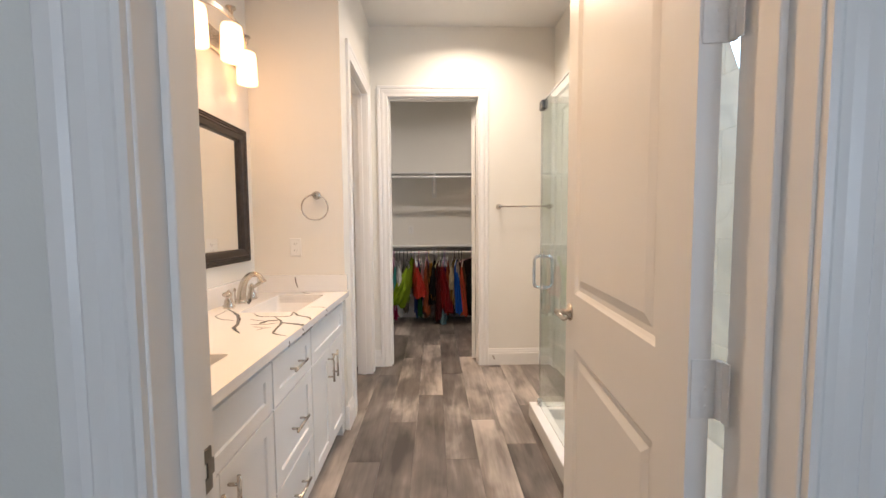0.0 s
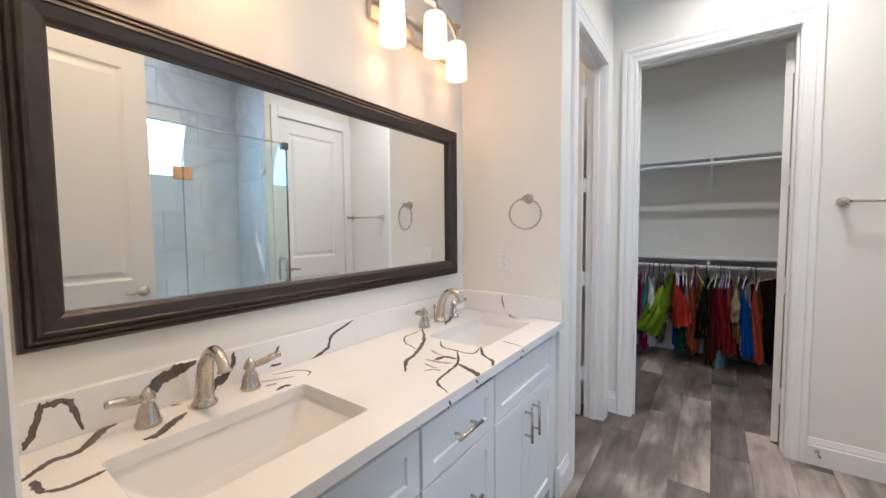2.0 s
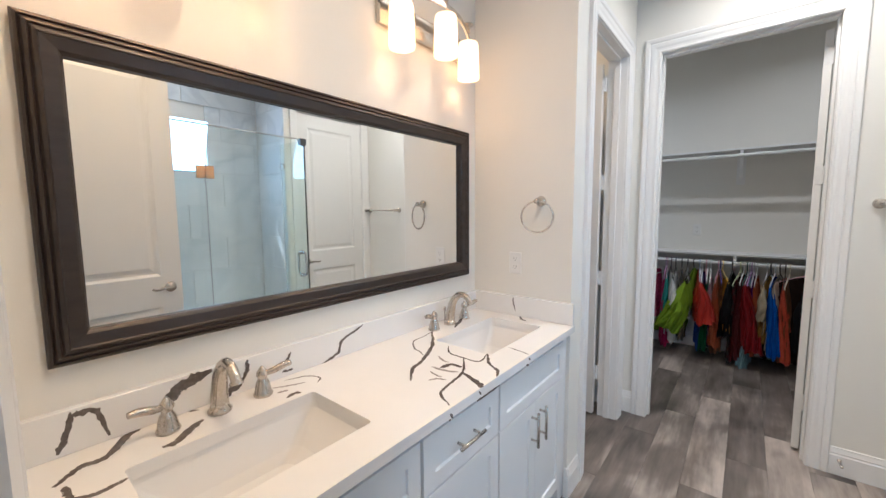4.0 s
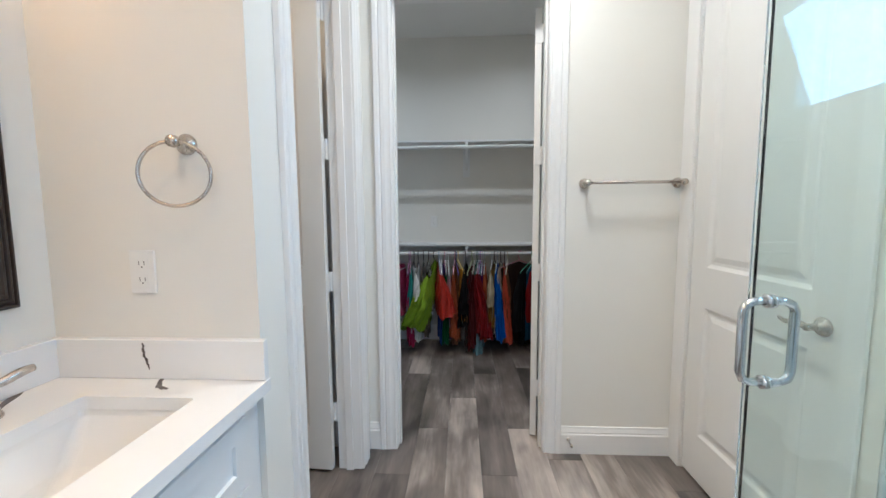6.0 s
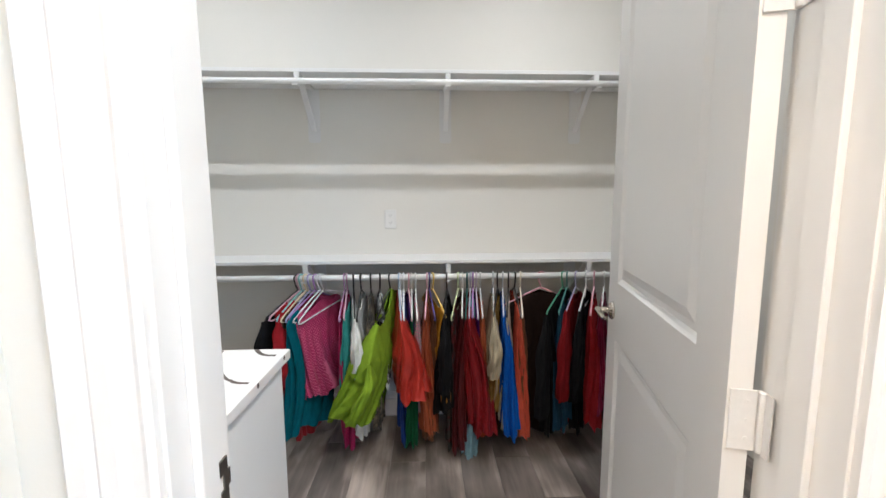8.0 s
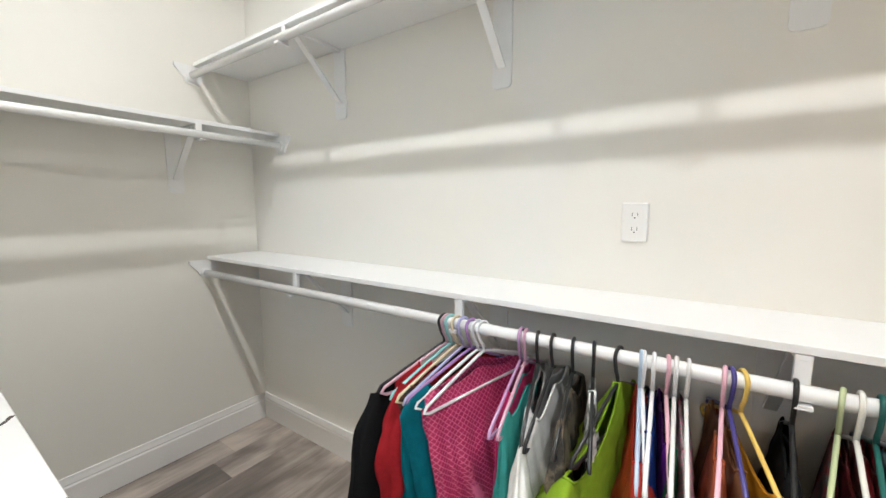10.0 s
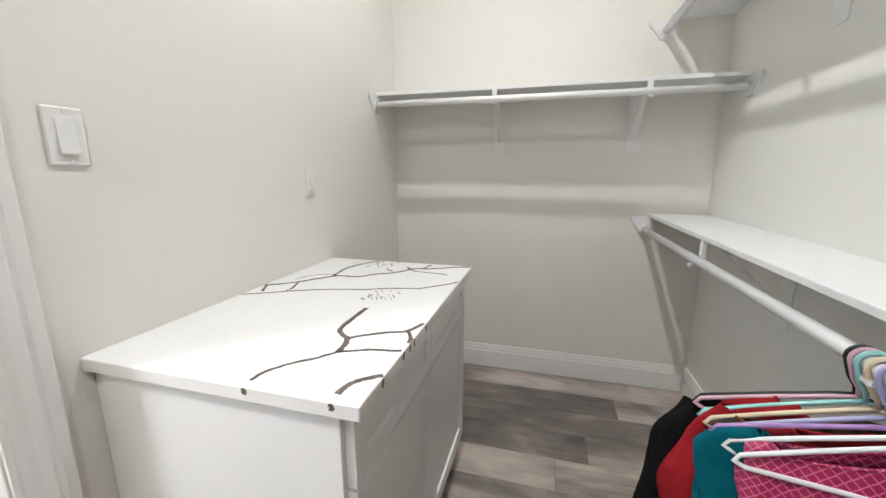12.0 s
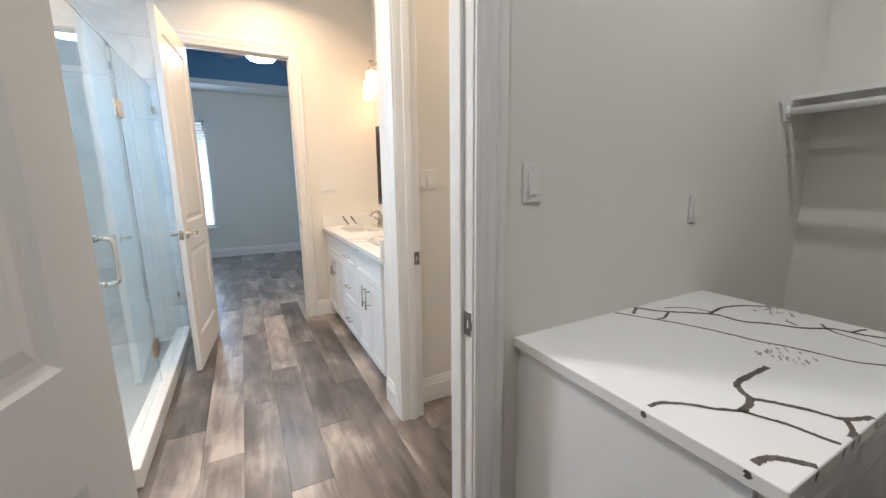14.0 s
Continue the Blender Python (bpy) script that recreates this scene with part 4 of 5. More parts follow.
def wall_plate(name, label, category, m, gangs, kind):
    """A cover plate in the local x-z plane that faces -y; m: its pose."""
    ob = new(name)
    BASES[ob] = Matrix()
    w = 0.070 + 0.046 * (gangs - 1)
    part("plate", box(-w / 2, w / 2, -0.006, -0.0005, -0.057, 0.057, 0.003), PLASTIC, ob)
    for g in range(gangs):
        gx = (g - (gangs - 1) / 2) * 0.046
        if kind == "rocker":
            bm = bmesh.new()
            vs = [bm.verts.new(p) for p in ((gx - 0.016, -0.006, -0.033), (gx + 0.016, -0.006, -0.033), (gx + 0.016, -0.006, 0.033), (gx - 0.016, -0.006, 0.033),
                                            (gx - 0.016, -0.013, -0.033), (gx + 0.016, -0.013, -0.033), (gx + 0.016, -0.0075, 0.033), (gx - 0.016, -0.0075, 0.033))]
            for f in ((4, 5, 6, 7), (0, 1, 5, 4), (1, 2, 6, 5), (2, 3, 7, 6), (3, 0, 4, 7)):
                bm.faces.new([vs[i] for i in f])
            part("rocker", bm, PLASTIC, ob)
        else:
            for dz in (-0.021, 0.021):
                sock = part("socket", box(gx - 0.017, gx + 0.017, -0.0070, -0.006, dz - 0.014, dz + 0.014, 0.0008), PLASTIC, ob)
                part("slot", boxes([(gx - 0.008, gx - 0.006, -0.0074, -0.0065, dz - 0.003, dz + 0.007), (gx + 0.006, gx + 0.008, -0.0074, -0.0065, dz - 0.003, dz + 0.007), (gx - 0.002, gx + 0.002, -0.0074, -0.0065, dz - 0.010, dz - 0.006)]), SLOT, sock)
        for dz in (-0.047, 0.047):
            part("screw", turned([(0.003, 0), (0.003, 0.001), (0.001, 0.0014)], (gx, -0.006, dz), "-y", 8), PLASTIC, ob)
    ob.matrix_basis = m
    return tagged(ob, label, category, "wall plates")


wall_plate("outlet", "white duplex outlet on the wall above the vanity", "outlet", pose(-0.705, RING_Y, 1.178), 1, "outlet")
wall_plate("outlet", "white duplex outlet on the closet wall above the shelf", "outlet", pose(-0.169, CLOSET_B, 1.249), 1, "outlet")
wall_plate("light_switch", "white single rocker switch beside the closet doorway", "light switch", pose(-0.440, CLOSET_Y, 1.328, 0, 0, 180), 1, "rocker")
wall_plate("wall_control", "slim white wall control above the closet cabinet", "wall control", pose(-1.245, CLOSET_Y, 1.219, 0, 0, 180), 1, "rocker").scale = (0.80, 1.3, 0.95)
wall_plate("light_switch", "white double rocker switch in the toilet room", "light switch", pose(-0.62, 2.52, 1.34, 0, 0, 180), 2, "rocker")
wall_plate("light_switch", "white triple rocker switch beside the bathroom entry", "light switch", pose(-0.47, ENTRY_Y1, 1.30, 0, 0, 180), 3, "rocker")
solid("door_stop", turned([(0.010, 0), (0.010, 0.004), (0.005, 0.006), (0.005, 0.055), (0.008, 0.057), (0.008, 0.068), (0.003, 0.070)], (0.70, BATH_Y - 0.014, 0.085), "-y", 10), NICKEL, "small nickel door stop on the baseboard", "door stop", smooth=True)

# ceiling lamps, with a made-up fitting for the added entry fill
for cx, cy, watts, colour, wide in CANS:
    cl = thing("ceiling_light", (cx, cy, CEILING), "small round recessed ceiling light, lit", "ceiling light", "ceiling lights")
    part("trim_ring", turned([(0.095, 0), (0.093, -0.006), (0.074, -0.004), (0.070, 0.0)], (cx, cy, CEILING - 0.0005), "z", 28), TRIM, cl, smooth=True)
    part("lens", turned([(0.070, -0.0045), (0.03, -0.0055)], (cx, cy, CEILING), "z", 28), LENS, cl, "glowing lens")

# ---- shower ----
GX, GY = 0.852, 2.452
curb = thing("shower_curb", (0.86, 1.6, 0), "white stone shower curb on the floor", "shower curb")
part("front_curb", box(0.797, 0.907, ENTRY_Y1 + 0.001, 2.522, 0, 0.10, 0.004), QUARTZ, curb)
part("return_curb", box(0.9075, LINEN_X - 0.001, 2.412, 2.522, 0, 0.0995, 0.004), QUARTZ, curb)
structure("floor_shower", boxes([(0.9075, SHOWER_X - 0.012, ENTRY_Y1 + 0.012, 2.4115, -0.0115, 0.03), (LINEN_X, SHOWER_X - 0.012, 2.412, SHOWER_Y - 0.011, -0.0115, 0.03)]), PAN, "pale shower floor pan", "shower floor")
enc = thing("shower_enclosure", (GX, 1.55, 0.10), "clear frameless glass shower enclosure with nickel hardware", "shower enclosure")
GT = 2.075
for nm, b in (("fixed_pane", (GX - 0.005, GX + 0.005, ENTRY_Y1 + 0.004, 1.664, 0.1005, GT)), ("return_pane", (GX + 0.012, LINEN_X - 0.003, GY - 0.005, GY + 0.005, 0.1005, GT))):
    g = part(nm, boxes([b]), GLASS, enc, "clear glass pane")
    g.visible_shadow = False
gd = part("glass_door", boxes([(GX - 0.005, GX + 0.005, 1.670, GY + 0.003, 0.112, GT - 0.006)]), GLASS, enc, "clear glass door, shut")
gd.visible_shadow = False
part("top_channel", box(GX - 0.0065, GX + 0.0065, ENTRY_Y1 + 0.003, GY - 0.05, GT - 0.004, GT + 0.006, 0.001), CHROME, enc)
for z in (0.33, 1.745):
    part("hinge", boxes([(GX - 0.013, GX - 0.0055, 1.612, 1.664, z - 0.045, z + 0.045), (GX - 0.013, GX - 0.0055, 1.672, 1.724, z - 0.045, z + 0.045), (GX + 0.0055, GX + 0.013, 1.612, 1.664, z - 0.045, z + 0.045), (GX + 0.0055, GX + 0.013, 1.672, 1.724, z - 0.045, z + 0.045), (GX - 0.010, GX + 0.010, 1.6645, 1.6715, z - 0.03, z + 0.03)], 0.002), GOLD, enc, "square glass door hinge")
part("corner_clamp", box(GX - 0.016, GX + 0.030, GY - 0.045, GY + 0.012, GT - 0.045, GT + 0.010, 0.003), STEEL_DARK, enc, "square corner clamp")
part("corner_clamp", box(GX - 0.014, GX + 0.028, GY + 0.006, GY + 0.020, 0.101, 0.150, 0.003), NICKEL, enc)
for z in (0.30, 1.88):
    part("wall_clip", box(LINEN_X - 0.05, LINEN_X - 0.0005, GY - 0.015, GY + 0.015, z - 0.025, z + 0.025, 0.002), NICKEL, enc)
for y, z in ((ENTRY_Y1 + 0.03, 0.40), (ENTRY_Y1 + 0.03, 1.90)):
    part("wall_clip", box(GX - 0.013, GX + 0.013, ENTRY_Y1 + 0.0005, ENTRY_Y1 + 0.05, z - 0.025, z + 0.025, 0.002), NICKEL, enc)
hy, hz = GY - 0.062, 1.01
for s in (-1, 1):
    pts = [Vector((GX + s * 0.005, hy, hz - 0.10)), Vector((GX + s * 0.035, hy, hz - 0.10)), Vector((GX + s * 0.054, hy, hz - 0.092)), Vector((GX + s * 0.062, hy, hz - 0.074)),
           Vector((GX + s * 0.062, hy, hz + 0.074)), Vector((GX + s * 0.054, hy, hz + 0.092)), Vector((GX + s * 0.035, hy, hz + 0.10)), Vector((GX + s * 0.005, hy, hz + 0.10))]
    bm = tube(pts, 0.0105, 12)
    for z in (hz - 0.10, hz + 0.10):
        turned([(0.0165, 0), (0.0165, 0.006), (0.011, 0.008)], (GX + s * 0.0052, hy, z), "x" if s > 0 else "-x", 16, bm)
    part("pull_handle", bm, CHROME, gd, "brushed D-shaped pull handle", True)

win = thing("window_1", (SHOWER_X, 1.71, WIN[2]), "small high shower window, bright with daylight", "window", kind="structure")
for nm, b in (("frame", (1.90, 1.935, WIN[0], WIN[0] + 0.035, WIN[2], WIN[3])), ("frame", (1.90, 1.935, WIN[1] - 0.035, WIN[1], WIN[2], WIN[3])),
              ("frame", (1.90, 1.935, WIN[0] + 0.035, WIN[1] - 0.035, WIN[2], WIN[2] + 0.035)), ("frame", (1.90, 1.935, WIN[0] + 0.035, WIN[1] - 0.035, WIN[3] - 0.035, WIN[3]))):
    part("window_frame", box(*b, 0.002), WINDOW_METAL, win, "dark bronze window frame")
g = part("pane", boxes([(1.914, 1.920, WIN[0] + 0.035, WIN[1] - 0.035, WIN[2] + 0.035, WIN[3] - 0.035)]), PANE, win)
g.visible_shadow = False

# ---- bedroom fittings ----
bw = thing("window_2", (1.23, BED_Y, BW[2]), "tall bedroom window with white slatted blinds", "window", kind="structure")
for b in ((BW[0] - 0.001, BW[0] + 0.04, BED_Y - 0.11, BED_Y - 0.06, BW[2], BW[3]), (BW[1] - 0.04, BW[1], BED_Y - 0.11, BED_Y - 0.06, BW[2], BW[3]),
          (BW[0] + 0.04, BW[1] - 0.04, BED_Y - 0.11, BED_Y - 0.06, BW[2], BW[2] + 0.04), (BW[0] + 0.04, BW[1] - 0.04, BED_Y - 0.11, BED_Y - 0.06, BW[3] - 0.04, BW[3]),
          (BW[0] + 0.04, BW[1] - 0.04, BED_Y - 0.10, BED_Y - 0.07, 1.47, 1.51)):
    part("window_frame", box(*b, 0.002), TRIM, bw)
g = part("pane", boxes([(BW[0] + 0.04, BW[1] - 0.04, BED_Y - 0.088, BED_Y - 0.082, BW[2] + 0.04, BW[3] - 0.04)]), PANE, bw)
g.visible_shadow = False
part("window_sill", box(BW[0] - 0.05, BW[1] + 0.05, BED_Y + 0.0005, BED_Y + 0.05, BW[2] - 0.03, BW[2] - 0.001, 0.004), TRIM, bw)
blind = thing("window_blind", (1.23, BED_Y, BW[2]), "white horizontal slat blind, half open", "blind")
part("headrail", box(BW[0] + 0.012, BW[1] - 0.012, BED_Y - 0.055, BED_Y - 0.005, BW[3] - 0.05, BW[3] - 0.005, 0.003), BLIND, blind)
slat_bm = box(-(BW[1] - BW[0]) / 2 + 0.015, (BW[1] - BW[0]) / 2 - 0.015, -0.024, 0.024, -0.0015, 0.0015)
slat_me = finish("slat", slat_bm, BLIND)
for k in range(40):
    s = new("slat", slat_me)
    s.parent = blind
    s.matrix_basis = Matrix.Translation((0.0, -0.03, 0.03 + k * 0.044)) @ pose(0, 0, 0, 28)
fan = thing("ceiling_fan", (-0.08, -1.18, 3.30), "dark ceiling fan with a lit round lamp bowl", "ceiling fan")
part("downrod", tube([(-0.08, -1.18, 3.0), (-0.08, -1.18, 3.3995)], 0.014, 10), STEEL_DARK, fan)
part("motor", turned([(0.04, 0.12), (0.11, 0.10), (0.12, 0.03), (0.10, 0.0)], (-0.08, -1.18, 2.93), "z", 24), STEEL_DARK, fan, smooth=True)
part("lamp_bowl", turned([(0.15, 0.06), (0.165, 0.05), (0.165, 0.02), (0.14, 0.003), (0.05, 0.0)], (-0.08, -1.18, 2.866), "z", 28), FAN_GLOW, fan, "glowing white lamp bowl", True)
for k in range(5):
    m = Matrix.Translation((-0.08, -1.18, 2.99)) @ pose(0, 0, 0, 0, 0, 20 + 72 * k) @ pose(0, 0, 0, 8)
    bm = box(0.10, 0.66, -0.062, 0.062, -0.004, 0.004, 0.003)
    bm.transform(m)
    part("blade", bm, FAN_WOOD, fan)
wall_plate("outlet", "white duplex outlet on the bedroom wall", "outlet", pose(-0.62, BED_Y, 0.36, 0, 0, 180), 1, "outlet")

# ---- closet shelving ----


def bracket(parent, m, drop):
    """Shelf and rod bracket: wall plate, brace and a hook for the rod; built to look along -y, its shelf at z = 0."""
    bm = bmesh.new()
    outline = [(-0.035, -0.001), (-0.035, -0.290), (-0.031, -0.299), (-0.022, -0.303), (0.022, -0.303), (0.031, -0.299), (0.035, -0.290), (0.035, -0.001)]
    lids = [[bm.verts.new((px, y, pz)) for px, pz in outline] for y in (-0.006, -0.0002)]
    bm.faces.new(lids[0])
    bm.faces.new(lids[1])
    for i in range(8):
        bm.faces.new((lids[0][i], lids[0][i - 1], lids[1][i - 1], lids[1][i]))
    box(-0.013, 0.013, -0.284, -0.006, -0.012, -0.001, bm=bm)
    strut = box(-0.014, 0.014, 0.0, 0.325, -0.004, 0.004)
    strut.transform(pose(0, -0.007, -0.236, 135, 0, 0))
    tmp = bpy.data.meshes.new("strut")
    strut.to_mesh(tmp)
    strut.free()
    bm.from_mesh(tmp)
    bm.transform(m)
    b = part("bracket", bm, SHELF, parent)
    hk = boxes([(-0.0125, 0.0125, -0.284, -0.270, -drop - 0.02, -0.0124)])
    box(-0.0125, 0.0125, -0.318, -0.270, -drop - 0.025, -drop - 0.0167, bm=hk)
    hk.transform(m)
    part("rod_hook", hk, SHELF, b)


def cleat(parent, m, x0):
    """End plate on a side wall that carries shelf and rod."""
    bm = bmesh.new()
    outline = [(-0.372, -0.001), (-0.372, -0.018), (-0.335, -0.060), (-0.322, -0.088), (-0.262, -0.088), (-0.245, -0.060), (-0.235, -0.018), (-0.235, -0.001)]
    lids = [[bm.verts.new((x, y, z)) for y, z in outline] for x in (x0, x0 + 0.011)]
    bm.faces.new(lids[0])
    bm.faces.new(lids[1])
    for i in range(len(outline)):
        bm.faces.new((lids[0][i], lids[0][i - 1], lids[1][i - 1], lids[1][i]))
    bm.transform(m)
    part("end_plate", bm, SHELF, parent)


def shelf_unit(label, origin, rz, length, z, at, depth=0.285, drop=0.050):
    """A shelf of that length on a wall; local x runs along the wall, -y comes out of it."""
    m = pose(origin[0], origin[1], z, 0, 0, rz)
    ob = thing("closet_shelf", m.copy(), label, "closet shelf", "closet shelves")
    bm = box(0.0015, length - 0.0015, -depth, -0.0005, 0.0, 0.018, 0.0015)
    bm.transform(m)
    part("shelf_board", bm, SHELF, ob)
    bm = tube([(0.001, -0.298, -drop), (length - 0.001, -0.298, -drop)], 0.0165, 14)
    bm.transform(m)
    part("hanging_rod", bm, ROD, ob, smooth=True)
    for a in at:
        bracket(ob, m @ Matrix.Translation((a, 0, 0)), drop)
    cleat(ob, m, 0.0005)
    cleat(ob, m, length - 0.0115)
    for ex in (0.0117, length - 0.0217):
        bm = turned([(0.026, 0), (0.026, 0.006), (0.018, 0.010)], (ex, -0.298, -drop), "x", 16)
        bm.transform(m)
        part("rod_socket", bm, SHELF, ob)
    return ob


LOW_Z, UP_Z, SIDE_Z = 1.018, 2.0, 1.668
LEN = CLOSET_R - CLOSET_L
BR = [a - CLOSET_L for a in (-1.41, -0.60, 0.165, 0.94)]
shelf_unit("white lower closet shelf with a hanging rod full of clothes", (CLOSET_L, CLOSET_B), 0, LEN, LOW_Z, BR, 0.285, 0.070)
shelf_unit("white upper closet shelf with an empty hanging rod", (CLOSET_L, CLOSET_B), 0, LEN, UP_Z, BR)
shelf_unit("white side closet shelf with an empty hanging rod", (CLOSET_L, CLOSET_Y), 90, CLOSET_B - CLOSET_Y, SIDE_Z, (4.26 - CLOSET_Y, 4.97 - CLOSET_Y), 0.275)

# ---- closet cabinet ----
IX0, IX1, IY1, IZ = -1.375, -0.390, 4.255, 0.875
cab = thing("closet_cabinet", (-0.88, 3.92, 0), "white shaker closet cabinet with two drawers over two doors", "cabinet")
part("body", boxes([(IX0 + 0.02, IX1 - 0.02, CLOSET_Y + 0.002, IY1 - 0.045, 0.10, 0.844)]), CABINET, cab)
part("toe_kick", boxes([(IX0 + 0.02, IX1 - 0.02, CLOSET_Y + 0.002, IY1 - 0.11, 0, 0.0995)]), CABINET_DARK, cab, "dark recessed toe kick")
part("side_panel", boxes([(IX1 - 0.0195, IX1 - 0.012, CLOSET_Y + 0.035, IY1 - 0.046, 0.0, 0.843)], 0.001), CABINET, cab)


def shaker_y(name, parent, x0, x1, z0, z1, y, rail=0.055):
    """Shaker front facing +y."""
    return part(name, shaker_mesh(x0, x1, z0, z1, y, lambda a, d, z: (a, d, z), rail), CABINET, parent)


mx = (IX0 + IX1) / 2
for x0, x1 in ((IX0 + 0.024, mx - 0.002), (mx + 0.002, IX1 - 0.024)):
    shaker_y("drawer", cab, x0, x1, 0.685, 0.838, IY1 - 0.0445, 0.045)
    shaker_y("door", cab, x0, x1, 0.112, 0.678, IY1 - 0.0445)
ctop = thing("countertop", ((IX0 + IX1) / 2, 3.93, 0.8445), "white quartz cabinet top with dark branching veins", "countertop")
part("top", box(IX0, IX1, CLOSET_Y + 0.0015, IY1, 0.8445, IZ, 0.002), QUARTZ, ctop)
for seed, (ctrl, width) in enumerate([
        ([(-0.931, 3.611), (-0.978, 3.683), (-1.045, 3.737), (-1.105, 3.794), (-1.112, 3.87), (-1.163, 3.922), (-1.209, 3.99), (-1.278, 4.035), (-1.29, 4.087), (-1.313, 4.136), (-1.350, 4.200), (-1.366, 4.251)], 0.014),
        ([(-1.022, 3.667), (-1.096, 3.708), (-1.123, 3.773)], 0.007),
        ([(-1.085, 3.782), (-1.2, 3.768), (-1.288, 3.792), (-1.363, 3.843)], 0.013),
        ([(-0.827, 3.613), (-0.864, 3.684), (-0.904, 3.753), (-0.938, 3.829), (-0.962, 3.903), (-0.975, 3.966), (-1.003, 4.025), (-1.021, 4.082), (-1.037, 4.142), (-1.077, 4.19), (-1.112, 4.228), (-1.146, 4.251)], 0.009),
        ([(-0.94, 3.62), (-0.906, 3.634), (-0.871, 3.654)], 0.01),
        ([(-0.99, 3.705), (-0.922, 3.728), (-0.898, 3.722)], 0.009),
        ([(-1.237, 3.934), (-1.231, 3.951), (-1.221, 3.971)], 0.009),
        ([(-1.301, 4.0), (-1.25, 4.043), (-1.239, 4.086), (-1.234, 4.154), (-1.222, 4.195)], 0.008),
        ([(-1.284, 4.074), (-1.322, 4.078), (-1.359, 4.087)], 0.009),
        ([(-0.82, 4.056), (-0.74, 4.055), (-0.669, 4.059), (-0.643, 4.077), (-0.622, 4.103), (-0.592, 4.114), (-0.556, 4.117)], 0.014),
        ([(-0.411, 4.019), (-0.444, 4.023), (-0.488, 4.053), (-0.52, 4.088), (-0.556, 4.117), (-0.57, 4.147), (-0.585, 4.179), (-0.591, 4.216), (-0.597, 4.25)], 0.01),
        ([(-0.625, 4.104), (-0.655, 4.142), (-0.679, 4.182), (-0.695, 4.221), (-0.723, 4.237), (-0.756, 4.249)], 0.012),
        ([(-0.696, 4.228), (-0.666, 4.246), (-0.637, 4.251)], 0.011),
        ([(-0.414, 4.2), (-0.445, 4.204), (-0.467, 4.218), (-0.484, 4.238), (-0.494, 4.252)], 0.014)]):
    part("vein", ribbon(ctrl, width, IZ + 0.0004, 40 + seed, "z", 0.0012, False, None, 0.35), VEIN, ctop)
vr = random.Random(9)
for cx, cy in ((-0.937, 4.049), (-1.307, 3.885)):
    bm = bmesh.new()
    for k in range(26):
        a, b = cx + vr.uniform(-0.06, 0.06), cy + vr.uniform(-0.05, 0.05)
        d = vr.uniform(0.005, 0.016)
        ribbon([(a - d, b - d * vr.uniform(0.2, 1)), (a, b + vr.uniform(-0.004, 0.004)), (a + d, b + d * 0.6)], vr.uniform(0.002, 0.007), IZ + 0.0004, 100 + k, "z", 0.002, True, bm)
    part("vein_fleck", bm, VEIN_PALE, ctop)
for xx in (-0.76, -0.67, -0.64, -0.6, -0.49):
    part("vein", ribbon([(xx, IZ - 0.002), (xx + 0.006, IZ - 0.012), (xx + 0.003, IZ - 0.020)], 0.010, IY1 + 0.0004, int(-xx * 100), "y", 0.001), VEIN, ctop)
for yy in (4.02, 4.2):
    part("vein", ribbon([(yy, IZ - 0.002), (yy + 0.005, IZ - 0.016)], 0.012, IX1 + 0.0004, int(yy * 100), "x", 0.001), VEIN, ctop)


# ---- clothes on the lower rod ----
ROD_Y, ROD_Z, ROD_R = CLOSET_B - 0.298, LOW_Z - 0.070, 0.0165
CLOTH = {}


def sequin_cloth(color):
    """Cloth sewn with a diamond lattice of pale sequins."""
    m = material("sequin_cloth", color, 0.42, 0.0, grain=0.3, scale=60, bump=0.3, bump_scale=300)
    nt = m.node_tree
    b = nt.nodes["Principled BSDF"]
    co = nt.nodes.new("ShaderNodeTexCoord")
    mp = nt.nodes.new("ShaderNodeMapping")
    mp.inputs["Rotation"].default_value = (0, radians(45), 0)
    mp.inputs["Scale"].default_value = (82, 8, 82)
    vo = nt.nodes.new("ShaderNodeTexVoronoi")
    vo.feature = "DISTANCE_TO_EDGE"
    vo.inputs["Randomness"].default_value = 0.08
    vo.inputs["Scale"].default_value = 1.0
    rp = nt.nodes.new("ShaderNodeValToRGB")
    rp.color_ramp.elements[0].position, rp.color_ramp.elements[1].position = 0.05, 0.10
    rp.color_ramp.elements[0].color, rp.color_ramp.elements[1].color = (1, 1, 1, 1), (0, 0, 0, 1)
    mx = nt.nodes.new("ShaderNodeMix")
    mx.data_type = "RGBA"
    mx.inputs[7].default_value = (0.72, 0.17, 0.30, 1)
    source = b.inputs["Base Color"].links[0].from_socket
    nt.links.new(co.outputs["Object"], mp.inputs["Vector"])
    nt.links.new(mp.outputs["Vector"], vo.inputs["Vector"])
    nt.links.new(vo.outputs["Distance"], rp.inputs["Fac"])
    nt.links.new(rp.outputs["Color"], mx.inputs[0])
    nt.links.new(source, mx.inputs[6])
    nt.links.new(mx.outputs[2], b.inputs["Base Color"])
    return m


